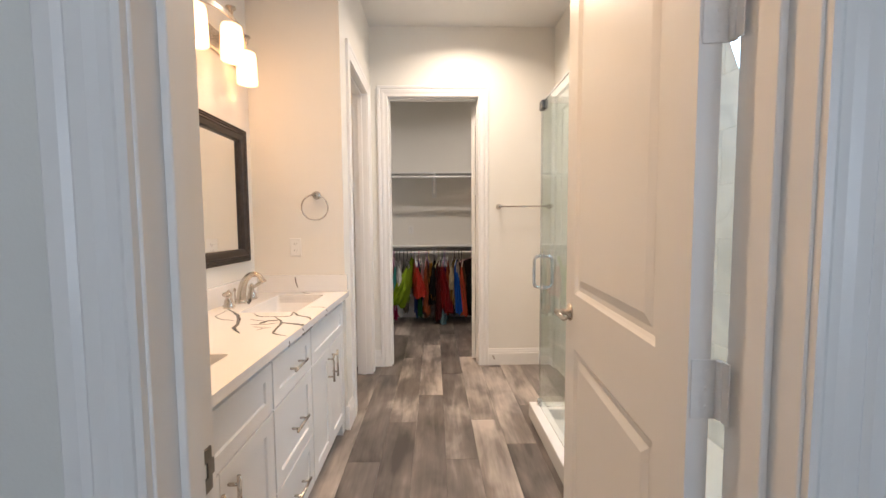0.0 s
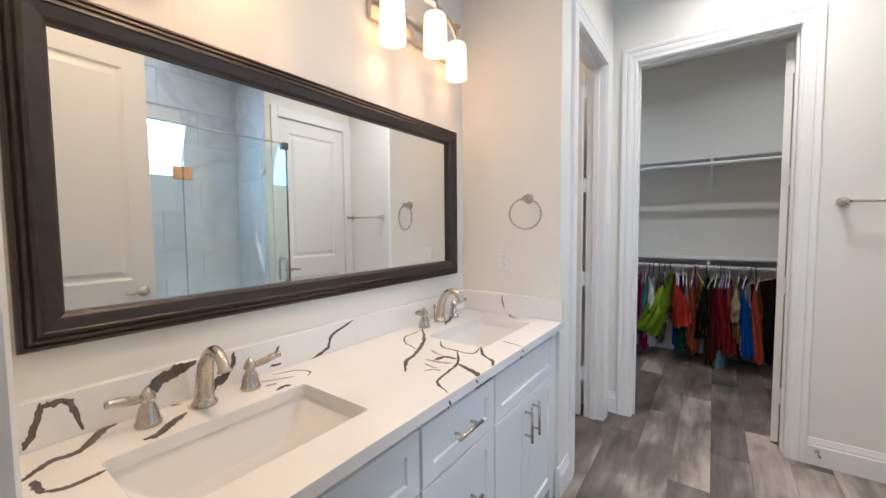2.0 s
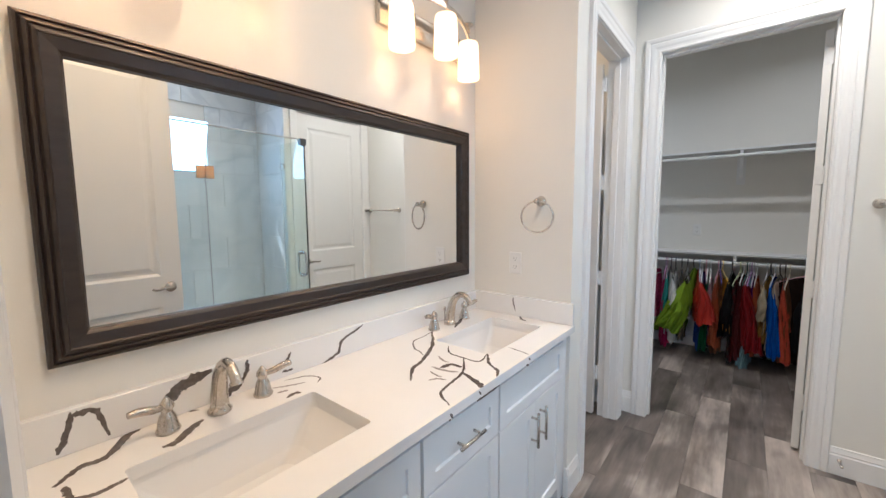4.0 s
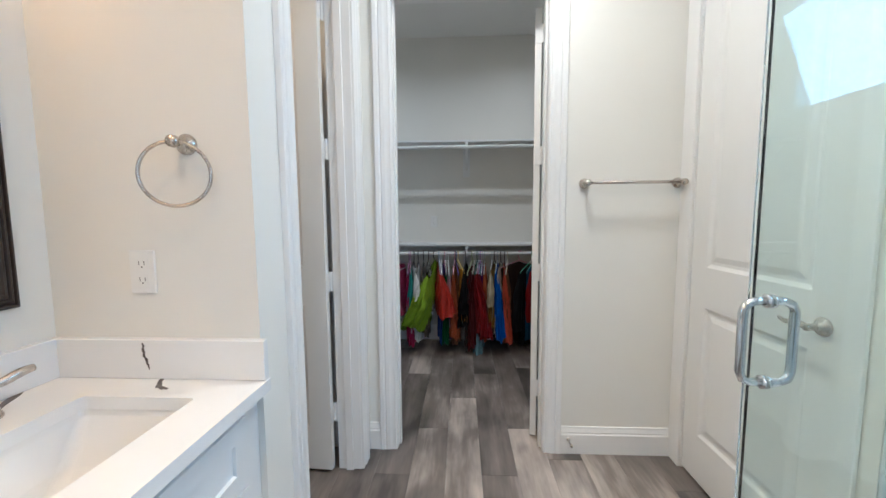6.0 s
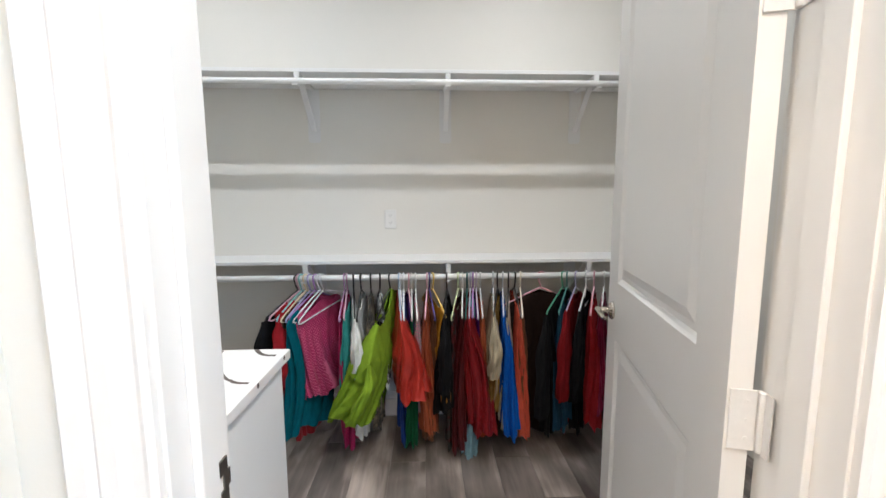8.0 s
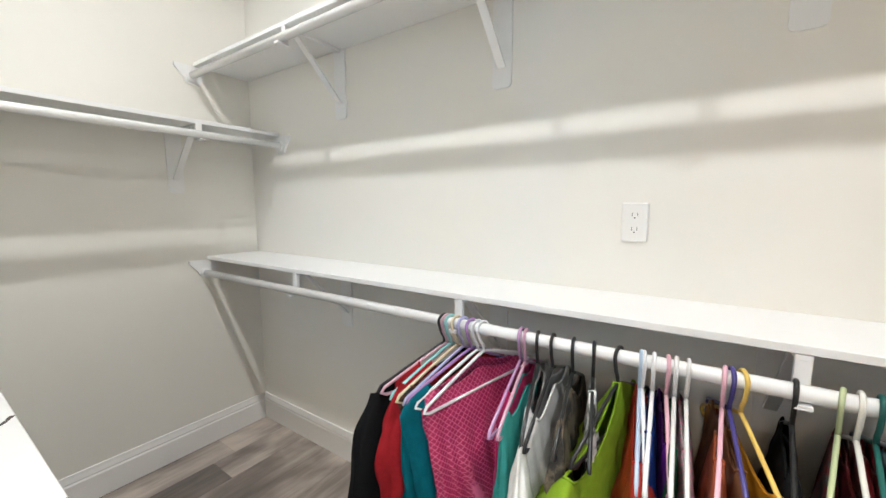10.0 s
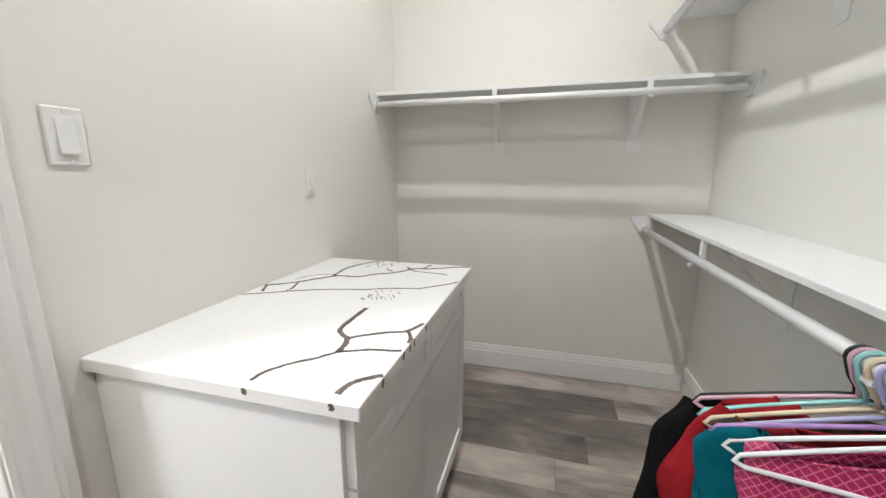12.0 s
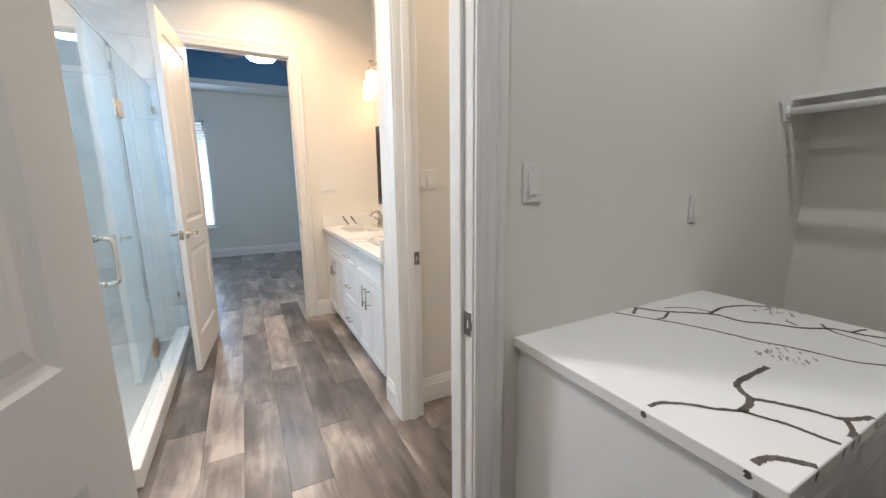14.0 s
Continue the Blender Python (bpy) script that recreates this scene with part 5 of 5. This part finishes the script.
def cloth(kind, color):
    key = (kind, color)
    if key not in CLOTH:
        if kind == "sequin":
            CLOTH[key] = sequin_cloth(color)
        elif kind == "satin":
            CLOTH[key] = material("satin_cloth", color, 0.34, 0.0, grain=0.35, scale=14, bump=0.9, bump_scale=26, spec=0.2)
        elif kind == "print":
            CLOTH[key] = material("printed_cloth", color, 0.7, tint=(0.03, 0.028, 0.025), scale=24, bump=0.2, bump_scale=220, spec=0.2)
            ramp = next(n for n in CLOTH[key].node_tree.nodes if n.type == "VALTORGB")
            ramp.color_ramp.elements[0].position, ramp.color_ramp.elements[1].position = 0.47, 0.53
        else:
            CLOTH[key] = material("plain_cloth", color, 0.78, grain=0.30, scale=30, bump=0.9, bump_scale=34, spec=0.08)
    return CLOTH[key]


HANGER_MATS = {}


def hanger_mat(color):
    if color not in HANGER_MATS:
        HANGER_MATS[color] = material("hanger_plastic", color, 0.3, grain=0.03)
    return HANGER_MATS[color]


def hanger(x, a, color, name, tilt=0.0, r=0.0044):
    """A plastic clothes hanger over the rod; a: degrees by which its front arm swings towards the short wall."""
    m = pose(x, ROD_Y, ROD_Z, 0, 0, -90 - a) @ pose(0, 0, 0, 0, tilt, 0)
    hr = ROD_R + r + 0.0008
    hook = [(hr * math.cos(t), 0, hr * math.sin(t)) for t in (radians(200 - 20 * k) for k in range(11))]
    hook = hook + [(0.012, 0, -0.034), (0.002, 0, -0.050), (0.0, 0, -0.066)]
    bm = tube(hook, r, 8)
    half = [(0.03, -0.076), (0.118, -0.112), (0.212, -0.153), (0.221, -0.166), (0.206, -0.174)]
    tri = [(0.0, 0, -0.066)] + [(px, 0, pz) for px, pz in half] + [(0.0, 0, -0.171)] + [(-px, 0, pz) for px, pz in reversed(half)] + [(0.0, 0, -0.066)]
    tube(tri, r, 8, bm=bm)
    ob = new("clothes_hanger", finish("clothes_hanger", bm, hanger_mat(color), True))
    ob.matrix_basis = m
    return tagged(ob, name + " plastic clothes hanger on the closet rod", "clothes hanger", "clothes hangers")


def arm_z(px):
    """Top of the hanger's arm at that distance from its middle."""
    q = abs(px)
    return -0.066 - 0.435 * q if q < 0.216 else -0.160 - 1.5 * (q - 0.216)


# how far some of the clothes hang sideways as they fall
LEAN = {13: -0.24, 14: 0.13, 25: 0.06, 26: 0.10, 32: 0.06, 5: -0.04, 34: 0.06}


def garment(x, a, color, kind, length, label, half=0.205, thick=0.03, sleeve=0.0, flare=0.0, skew=0.0, seed=0, sort="shirt", out=0.0, tilt=0.0):
    """A garment draped on a hanger: wide open neck, body with hanging folds, sleeves where it has them; out: how far it has slid forward."""
    rnd = random.Random(seed * 7 + 3)
    m = pose(x, ROD_Y, ROD_Z, 0, 0, -90 - a) @ pose(0, 0, 0, 0, tilt, 0)
    n, rows = 80, 26
    ph = [rnd.uniform(0, 6.28) for _ in range(8)]
    kf, kg = rnd.choice((7, 8, 9)), rnd.choice((15, 17, 19))
    lean = rnd.uniform(-0.03, 0.03) + LEAN.get(seed, 0.0)
    half = half * 1.09
    neck = half * (0.26 if sort in ("coat", "jacket") else 0.42 if sleeve > 0.25 else rnd.uniform(0.5, 0.78))
    scoop = 0.03 if sort in ("coat", "jacket") else rnd.uniform(0.05, 0.12)
    bm = bmesh.new()
    rings = []
    for j in range(rows + 1):
        v = j / rows
        d = v * (length - 0.12)
        w = half * (1 - 0.22 * min(1, d * 3.2)) + flare * 1.3 * v
        th = 0.0066 + thick * min(1, d * 4.5) ** 0.8 * (0.85 + 0.35 * v)
        amp = 0.0004 + 0.0150 * min(1, d * 3.0)
        ring = []
        for i in range(n):
            t = 2 * math.pi * i / n
            c, s = math.cos(t), math.sin(t)
            tt = t + 0.35 * math.sin(v * 3.5 + ph[5])
            f = 0.75 * math.sin(kf * tt + ph[0]) + 0.65 * math.sin(kg * tt + ph[1] + v * 1.5)
            f = f - 0.35 * f * f
            crease = 0.007 * min(1, d * 4) * noise.noise(Vector((c * 4 + seed * 3.1, s * 4, d * 16)))
            px = w * abs(c) ** 0.85 * (1 if c > 0 else -1) + (amp * f + crease) * c * 1.2
            py = th * abs(s) ** 0.7 * (1 if s > 0 else -1) + (amp * f + crease) * s + lean * d
            gx = px + out
            q = min(1, abs(px) / neck)
            top = arm_z(gx) - scoop * (1 - q * q) ** 0.5 * (1.0 if s > 0 else 0.6) + 0.0055
            hem = 0.018 * math.sin(3 * t + ph[2]) + 0.010 * math.sin(kf * tt + ph[3]) + skew * px / half
            low = -length + hem
            ring.append(bm.verts.new((gx, py, top + (low - top) * v)))
        rings.append(ring)
    for p, q in zip(rings, rings[1:]):
        for i in range(n):
            bm.faces.new((p[i], p[(i + 1) % n], q[(i + 1) % n], q[i]))
    top = rings[0]
    for i in range(n // 2):
        k, l = (n - i) % n, n - i - 1
        if abs(top[i].co.x - out) > neck and abs(top[i + 1].co.x - out) > neck:
            f = [top[i], top[i + 1], top[l], top[k]]
            f = [u for z, u in enumerate(f) if u not in f[:z]]
            if len(f) > 2:
                bm.faces.new(f)
    rim = [u.co.copy() for u in top]
    ob = new("hanging_garment")
    BASES[ob] = Matrix()
    mat = cloth(kind, tuple(round(c * 0.72, 4) for c in color))
    part("body", bm, mat, ob, smooth=True)
    front = [p for p in rim[:n // 2] if abs(p.x - out) <= neck * 1.05]
    back = [p for p in rim[n // 2:] if abs(p.x - out) <= neck * 1.05]
    loop = front + back
    part("collar", tube([p.copy() for p in loop + loop[:1]], 0.0034, 6), mat, ob, smooth=True)
    if sleeve > 0:
        for s in (1, -1):
            e = out + s * half
            z0 = arm_z(e)
            pts = curve_points([(e - s * 0.030, 0, z0 - 0.012), (e + s * 0.012, 0.004, z0 - 0.05 - sleeve * 0.18), (e + s * 0.022, lean * 0.2 + 0.008, z0 - 0.06 - sleeve * 0.6), (e + s * 0.004, lean * 0.3, z0 - 0.05 - sleeve)], 8)
            sb = bmesh.new()
            rr = []
            for i, p in enumerate(pts):
                k = i / (len(pts) - 1)
                wx, wy = 0.034 + 0.018 * min(1, k * 2.5), 0.008 + 0.020 * min(1, k * 2.2)
                ring = []
                for q in range(28):
                    t = 2 * math.pi * q / 28
                    f = 1 + 0.16 * math.sin(5 * t + k * 3 + ph[2]) + 0.10 * math.sin(9 * t - k * 6 + ph[1]) + 0.12 * math.sin(k * 17 + 2 * t + ph[4])
                    ring.append(sb.verts.new(p + Vector((wx * f * math.cos(t), wy * f * math.sin(t), 0.03 * math.cos(t) * s * (1 - k)))))
                rr.append(ring)
            for p, q in zip(rr, rr[1:]):
                for i in range(28):
                    sb.faces.new((p[i], p[(i + 1) % 28], q[(i + 1) % 28], q[i]))
            part("sleeve", sb, mat, ob, smooth=True)
    ob.matrix_basis = m
    return tagged(ob, label + " hanging on the closet rod", sort, "hanging clothes")


BLACK, RED, DEEP_RED, MAROON = (0.012, 0.012, 0.013), (0.44, 0.022, 0.030), (0.24, 0.012, 0.016), (0.10, 0.012, 0.014)
PINK, TEAL, AQUA, WHITE = (0.62, 0.030, 0.150), (0.010, 0.17, 0.23), (0.09, 0.48, 0.43), (0.98, 0.98, 0.95)
LIME, BLUE, ROYAL, PURPLE = (0.30, 0.47, 0.03), (0.015, 0.05, 0.25), (0.012, 0.11, 0.50), (0.10, 0.015, 0.19)
GREEN, SILVER, RUST, MUSTARD = (0.012, 0.09, 0.035), (0.42, 0.41, 0.40), (0.46, 0.11, 0.045), (0.62, 0.27, 0.02)
BEIGE, CREAM, CORAL, BROWN, DARK = (0.52, 0.44, 0.30), (0.66, 0.60, 0.50), (0.68, 0.11, 0.060), (0.20, 0.085, 0.04), (0.024, 0.013, 0.010)
SKYB = (0.30, 0.52, 0.62)
# x, swing, colour, cloth, length, label, half width, sleeve, flare, skew, kind of garment, hanger colour, hanger word
ROWS = [
    (-0.640, 23, BLACK, "plain", 0.70, "black long-sleeved top", 0.195, 0.48, 0.0, 0.00, "top", (0.015, 0.015, 0.015), "black"),
    (-0.630, 19, RED, "plain", 0.78, "bright red cotton dress", 0.165, 0.0, 0.05, 0.02, "dress", (0.62, 0.38, 0.44), "pale pink"),
    (-0.618, 15, RED, "plain", 0.76, "red sleeved blouse", 0.172, 0.30, 0.03, 0.00, "blouse", (0.30, 0.60, 0.58), "aqua"),
    (-0.596, 16, BROWN, "print", 0.60, "brown patterned top", 0.19, 0.0, 0.0, 0.00, "top", (0.70, 0.58, 0.38), "beige"),
    (-0.574, 15, RED, "satin", 0.84, "crimson satin dress", 0.18, 0.0, 0.03, 0.00, "dress", (0.42, 0.40, 0.62), "lavender"),
    (-0.545, 17, TEAL, "plain", 0.79, "dark teal dress", 0.205, 0.0, 0.02, 0.00, "dress", (0.36, 0.20, 0.46), "purple"),
    (-0.526, 19, PINK, "sequin", 0.60, "hot pink sequined top", 0.180, 0.0, 0.02, 0.05, "top", (0.80, 0.80, 0.80), "white"),
    (-0.392, -4, PINK, "satin", 0.80, "magenta satin dress", 0.16, 0.0, 0.03, 0.00, "dress", (0.46, 0.26, 0.44), "mauve"),
    (-0.378, -8, AQUA, "plain", 0.52, "aqua green top", 0.18, 0.0, 0.0, 0.00, "top", (0.55, 0.32, 0.42), "dusty pink"),
    (-0.345, -10, WHITE, "plain", 0.72, "white cotton shirt", 0.20, 0.22, 0.0, 0.00, "shirt", (0.02, 0.02, 0.02), "black"),
    (-0.305, -2, WHITE, "plain", 0.74, "plain white blouse", 0.18, 0.0, 0.0, 0.00, "blouse", (0.02, 0.02, 0.02), "black"),
    (-0.253, -6, (0.16, 0.13, 0.09), "print", 0.72, "camouflage print shirt", 0.19, 0.20, 0.0, 0.00, "shirt", (0.02, 0.02, 0.02), "black"),
    (-0.205, -10, (0.95, 0.95, 0.92), "print", 0.50, "black and white printed top", 0.19, 0.0, 0.0, 0.00, "top", (0.02, 0.02, 0.02), "black"),
    (-0.150, 14, LIME, "plain", 0.66, "lime green short-sleeved shirt", 0.205, 0.22, 0.03, 0.10, "shirt", (0.02, 0.02, 0.02), "black"),
    (-0.104, -8, (0.52, 0.04, 0.025), "satin", 0.58, "orange-red short dress", 0.18, 0.0, 0.07, 0.06, "dress", (0.42, 0.52, 0.66), "pale blue"),
    (-0.078, -2, BLUE, "satin", 0.78, "navy blue satin dress", 0.17, 0.0, 0.02, 0.00, "dress", (0.82, 0.82, 0.82), "white"),
    (-0.051, -6, PURPLE, "satin", 0.80, "deep purple satin dress", 0.17, 0.0, 0.02, 0.00, "dress", (0.72, 0.42, 0.48), "pink"),
    (-0.036, -2, GREEN, "plain", 0.82, "dark green long skirt", 0.16, 0.0, 0.04, 0.00, "skirt", (0.75, 0.74, 0.72), "white"),
    (-0.014, -4, SILVER, "sequin", 0.74, "silver lace top", 0.18, 0.0, 0.0, 0.00, "top", (0.74, 0.74, 0.72), "white"),
    (0.048, 2, RUST, "satin", 0.70, "orange embroidered tunic", 0.19, 0.0, 0.0, 0.00, "tunic", (0.74, 0.44, 0.52), "pink"),
    (0.060, -6, BROWN, "satin", 0.76, "brown satin tunic", 0.18, 0.0, 0.0, 0.00, "tunic", (0.06, 0.05, 0.22), "dark blue"),
    (0.078, -16, MUSTARD, "satin", 0.72, "mustard yellow tunic", 0.18, 0.0, 0.02, 0.00, "tunic", (0.72, 0.50, 0.12), "yellow"),
    (0.155, 6, BLACK, "plain", 0.74, "black velvet top", 0.20, 0.30, 0.0, 0.00, "top", (0.02, 0.02, 0.02), "black"),
    (0.217, 13, MAROON, "print", 0.80, "dark brown patterned tunic", 0.19, 0.0, 0.0, 0.00, "tunic", (0.50, 0.56, 0.32), "pale green"),
    (0.240, 6, MAROON, "satin", 0.82, "dark maroon satin dress", 0.18, 0.0, 0.02, 0.00, "dress", (0.78, 0.76, 0.70), "cream"),
    (0.264, 9, DEEP_RED, "satin", 0.80, "deep red satin dress", 0.19, 0.0, 0.04, 0.00, "dress", (0.02, 0.12, 0.10), "dark green"),
    (0.282, 7, DEEP_RED, "satin", 0.74, "deep red embroidered tunic", 0.20, 0.0, 0.05, 0.03, "tunic", (0.45, 0.44, 0.52), "grey"),
    (0.296, 6, SKYB, "plain", 0.86, "pale blue long scarf", 0.15, 0.0, 0.0, 0.00, "scarf", (0.42, 0.22, 0.48), "purple"),
    (0.313, 5, PURPLE, "plain", 0.74, "violet top", 0.18, 0.0, 0.0, 0.00, "top", (0.58, 0.50, 0.58), "pale mauve"),
    (0.335, 4, RUST, "plain", 0.72, "rust orange top", 0.18, 0.0, 0.0, 0.00, "top", (0.60, 0.60, 0.58), "grey"),
    (0.405, 8, BEIGE, "satin", 0.70, "beige satin blouse", 0.20, 0.24, 0.0, 0.04, "blouse", (0.62, 0.64, 0.66), "clear grey"),
    (0.430, 14, (0.34, 0.20, 0.05), "plain", 0.66, "ochre brown top", 0.19, 0.0, 0.0, 0.00, "top", (0.02, 0.02, 0.02), "black"),
    (0.458, 8, ROYAL, "plain", 0.72, "bright blue shirt", 0.20, 0.0, 0.02, 0.02, "shirt", (0.60, 0.62, 0.66), "pale grey"),
    (0.490, 12, CREAM, "plain", 0.70, "cream shirt", 0.19, 0.0, 0.0, 0.00, "shirt", (0.03, 0.03, 0.03), "black"),
    (0.525, 6, CORAL, "plain", 0.74, "coral red shirt", 0.20, 0.0, 0.02, 0.02, "shirt", (0.02, 0.02, 0.02), "black"),
    (0.555, 10, BROWN, "plain", 0.74, "reddish brown top", 0.19, 0.0, 0.0, 0.00, "top", (0.70, 0.62, 0.50), "beige"),
    (0.670, 74, DARK, "plain", 0.80, "dark brown heavy coat", 0.245, 0.50, 0.02, 0.00, "coat", (0.70, 0.36, 0.42), "pink"),
    (0.790, 40, BLACK, "plain", 0.78, "black jacket", 0.21, 0.46, 0.0, 0.00, "jacket", (0.08, 0.30, 0.18), "green"),
    (0.815, 30, (0.02, 0.07, 0.12), "plain", 0.70, "dark blue-green top", 0.19, 0.0, 0.0, 0.00, "top", (0.06, 0.20, 0.18), "dark green"),
    (0.862, 34, DEEP_RED, "plain", 0.74, "dark red sleeved top", 0.20, 0.40, 0.0, 0.00, "top", (0.36, 0.32, 0.48), "lavender"),
    (0.920, 30, BLACK, "plain", 0.76, "black sleeved top", 0.20, 0.40, 0.0, 0.00, "top", (0.80, 0.80, 0.78), "white"),
    (0.965, 28, RED, "plain", 0.74, "red shirt", 0.20, 0.0, 0.0, 0.00, "shirt", (0.72, 0.40, 0.46), "pink"),
    (1.020, 26, (0.34, 0.02, 0.08), "satin", 0.78, "dark pink dress", 0.18, 0.0, 0.03, 0.00, "dress", (0.75, 0.75, 0.74), "white"),
    (1.080, 24, BLACK, "plain", 0.74, "black top", 0.20, 0.0, 0.0, 0.00, "top", (0.02, 0.02, 0.02), "black"),
]
SLID = {12: -0.06, 11: -0.06, 0: 0.02, 5: 0.02, 6: 0.01, 13: 0.12, 14: 0.06, 26: 0.03, 32: 0.03}
BULK = {1: 0.020, 2: 0.030, 5: 0.035, 6: 0.040, 9: 0.034, 13: 0.085, 14: 0.070, 21: 0.030, 22: 0.045, 25: 0.045, 26: 0.050, 30: 0.038, 32: 0.032, 36: 0.045}
hr = random.Random(12)
for k, (gx, swing, colour, kind, length, label, half, sleeve, flare, skew, sort, hc, hw) in enumerate(ROWS):
    tilt = hr.uniform(-3, 3)
    swing += hr.uniform(-2, 2)
    hanger(gx, swing, hc, hw, tilt)
    garment(gx, swing, colour, kind, length + hr.choice((-0.06, 0.0, 0.05, 0.07)), label, half, BULK.get(k, hr.uniform(0.022, 0.036)), sleeve, flare, skew + hr.uniform(-0.05, 0.05), k, sort, SLID.get(k, hr.uniform(-0.004, 0.012)), tilt)
hanger(-0.508, 20, (0.80, 0.80, 0.80), "white", 6)
hanger(-0.098, -9, (0.80, 0.80, 0.80), "white", 2)


# ---- shower tiles ----
tile_me = {}


def tile(parent, w, h, m):
    key = (round(w, 3), round(h, 3))
    if key not in tile_me:
        tile_me[key] = finish("tile", box(0.001, w - 0.001, 0.0, 0.010, 0.001, h - 0.001, 0.0012), TILE)
    ob = new("tile", tile_me[key])
    ob.parent = parent
    ob.matrix_basis = m
    return ob


def tile_field(name, label, along, x, y, length, out, hole=None):
    """Tiles of 0.61 x 0.305 m, in running bond, on a wall; along: 'x' or 'y'."""
    bmb = bmesh.new()
    th = 0.305
    rows = int(math.ceil((CEILING - 0.002) / th))
    field = thing(name, (x, y, 0), label, "tiled wall", kind="structure")
    for r in range(rows):
        z0, z1 = r * th, min((r + 1) * th, CEILING - 0.002)
        a = -0.305 if r % 2 else 0.0
        while a < length - 0.01:
            a0, a1 = max(a, 0), min(a + 0.61, length)
            spans = [(a0, a1)]
            if hole and z1 > hole[2] + 0.01 and z0 < hole[3] - 0.01:
                spans = [(s0, s1) for s0, s1 in ((a0, min(a1, hole[0])), (max(a0, hole[1]), a1)) if s1 - s0 > 0.015]
            for s0, s1 in spans:
                if along == "y":
                    m = pose(-0.0005, s0, z0, 0, 0, 90)
                elif out < 0:
                    m = pose(s1, -0.0005, z0, 0, 0, 180)
                else:
                    m = pose(s0, 0.0005, z0)
                tile(field, s1 - s0, z1 - z0, m)
            a += 0.61
    return field


tile_field("tile_outer", "pale veined marble tiles on the shower wall", "y", SHOWER_X, ENTRY_Y1 + 0.011, SHOWER_Y - ENTRY_Y1 - 0.022, -1, (WIN[0] - ENTRY_Y1 - 0.011, WIN[1] - ENTRY_Y1 - 0.011, WIN[2], WIN[3]))
tile_field("tile_end", "pale veined marble tiles on the shower end wall", "x", LINEN_X + 0.001, SHOWER_Y, SHOWER_X - LINEN_X - 0.012, -1)
tile_field("tile_entry", "pale veined marble tiles beside the entry door", "x", 0.80, ENTRY_Y1, SHOWER_X - 0.80 - 0.012, 1)

# ---- floor planks ----
PW, PL = 0.183, 1.22
# where the butt joints fall in the rows of boards by the vanity
JOINTS = {-0.333: 2.05, -0.150: 2.47, 0.033: 2.865, 0.216: 2.06, 0.399: 2.485}
plank_me = {}


def plank(x0, x1, y0, y1):
    key = (round(x1 - x0, 3), round(y1 - y0, 3))
    if key not in plank_me:
        w, h = key
        plank_me[key] = finish("plank", box(-w / 2 + 0.0004, w / 2 - 0.0004, -h / 2 + 0.0004, h / 2 - 0.0004, 0, 0.012, 0.0007), PLANK)
    ob = new("plank", plank_me[key])
    ob.parent = floor
    ob.location = Vector(((x0 + x1) / 2, (y0 + y1) / 2, -0.012)) - floor.location


rnd = random.Random(4)
for row in range(30):
    x = -0.333 + PW * (row - 13)
    joint = JOINTS.get(round(x, 3), rnd.uniform(0, PL))
    y = joint - PL * math.ceil((joint + 3.40) / PL)
    while y < 5.45:
        y0, y1 = max(y, -3.398), min(y + PL, 5.47)
        if (x + PW > 1.88 or x < -2.29) and y1 > 0.55:
            y1 = min(y1, 0.55)
        inside = not (x + PW < -1.1 and 0.6 < y0 and y1 < 2.5)
        if y1 - y0 > 0.02 and inside:
            plank(x, min(x + PW, 2.72), y0, y1)
        y += PL
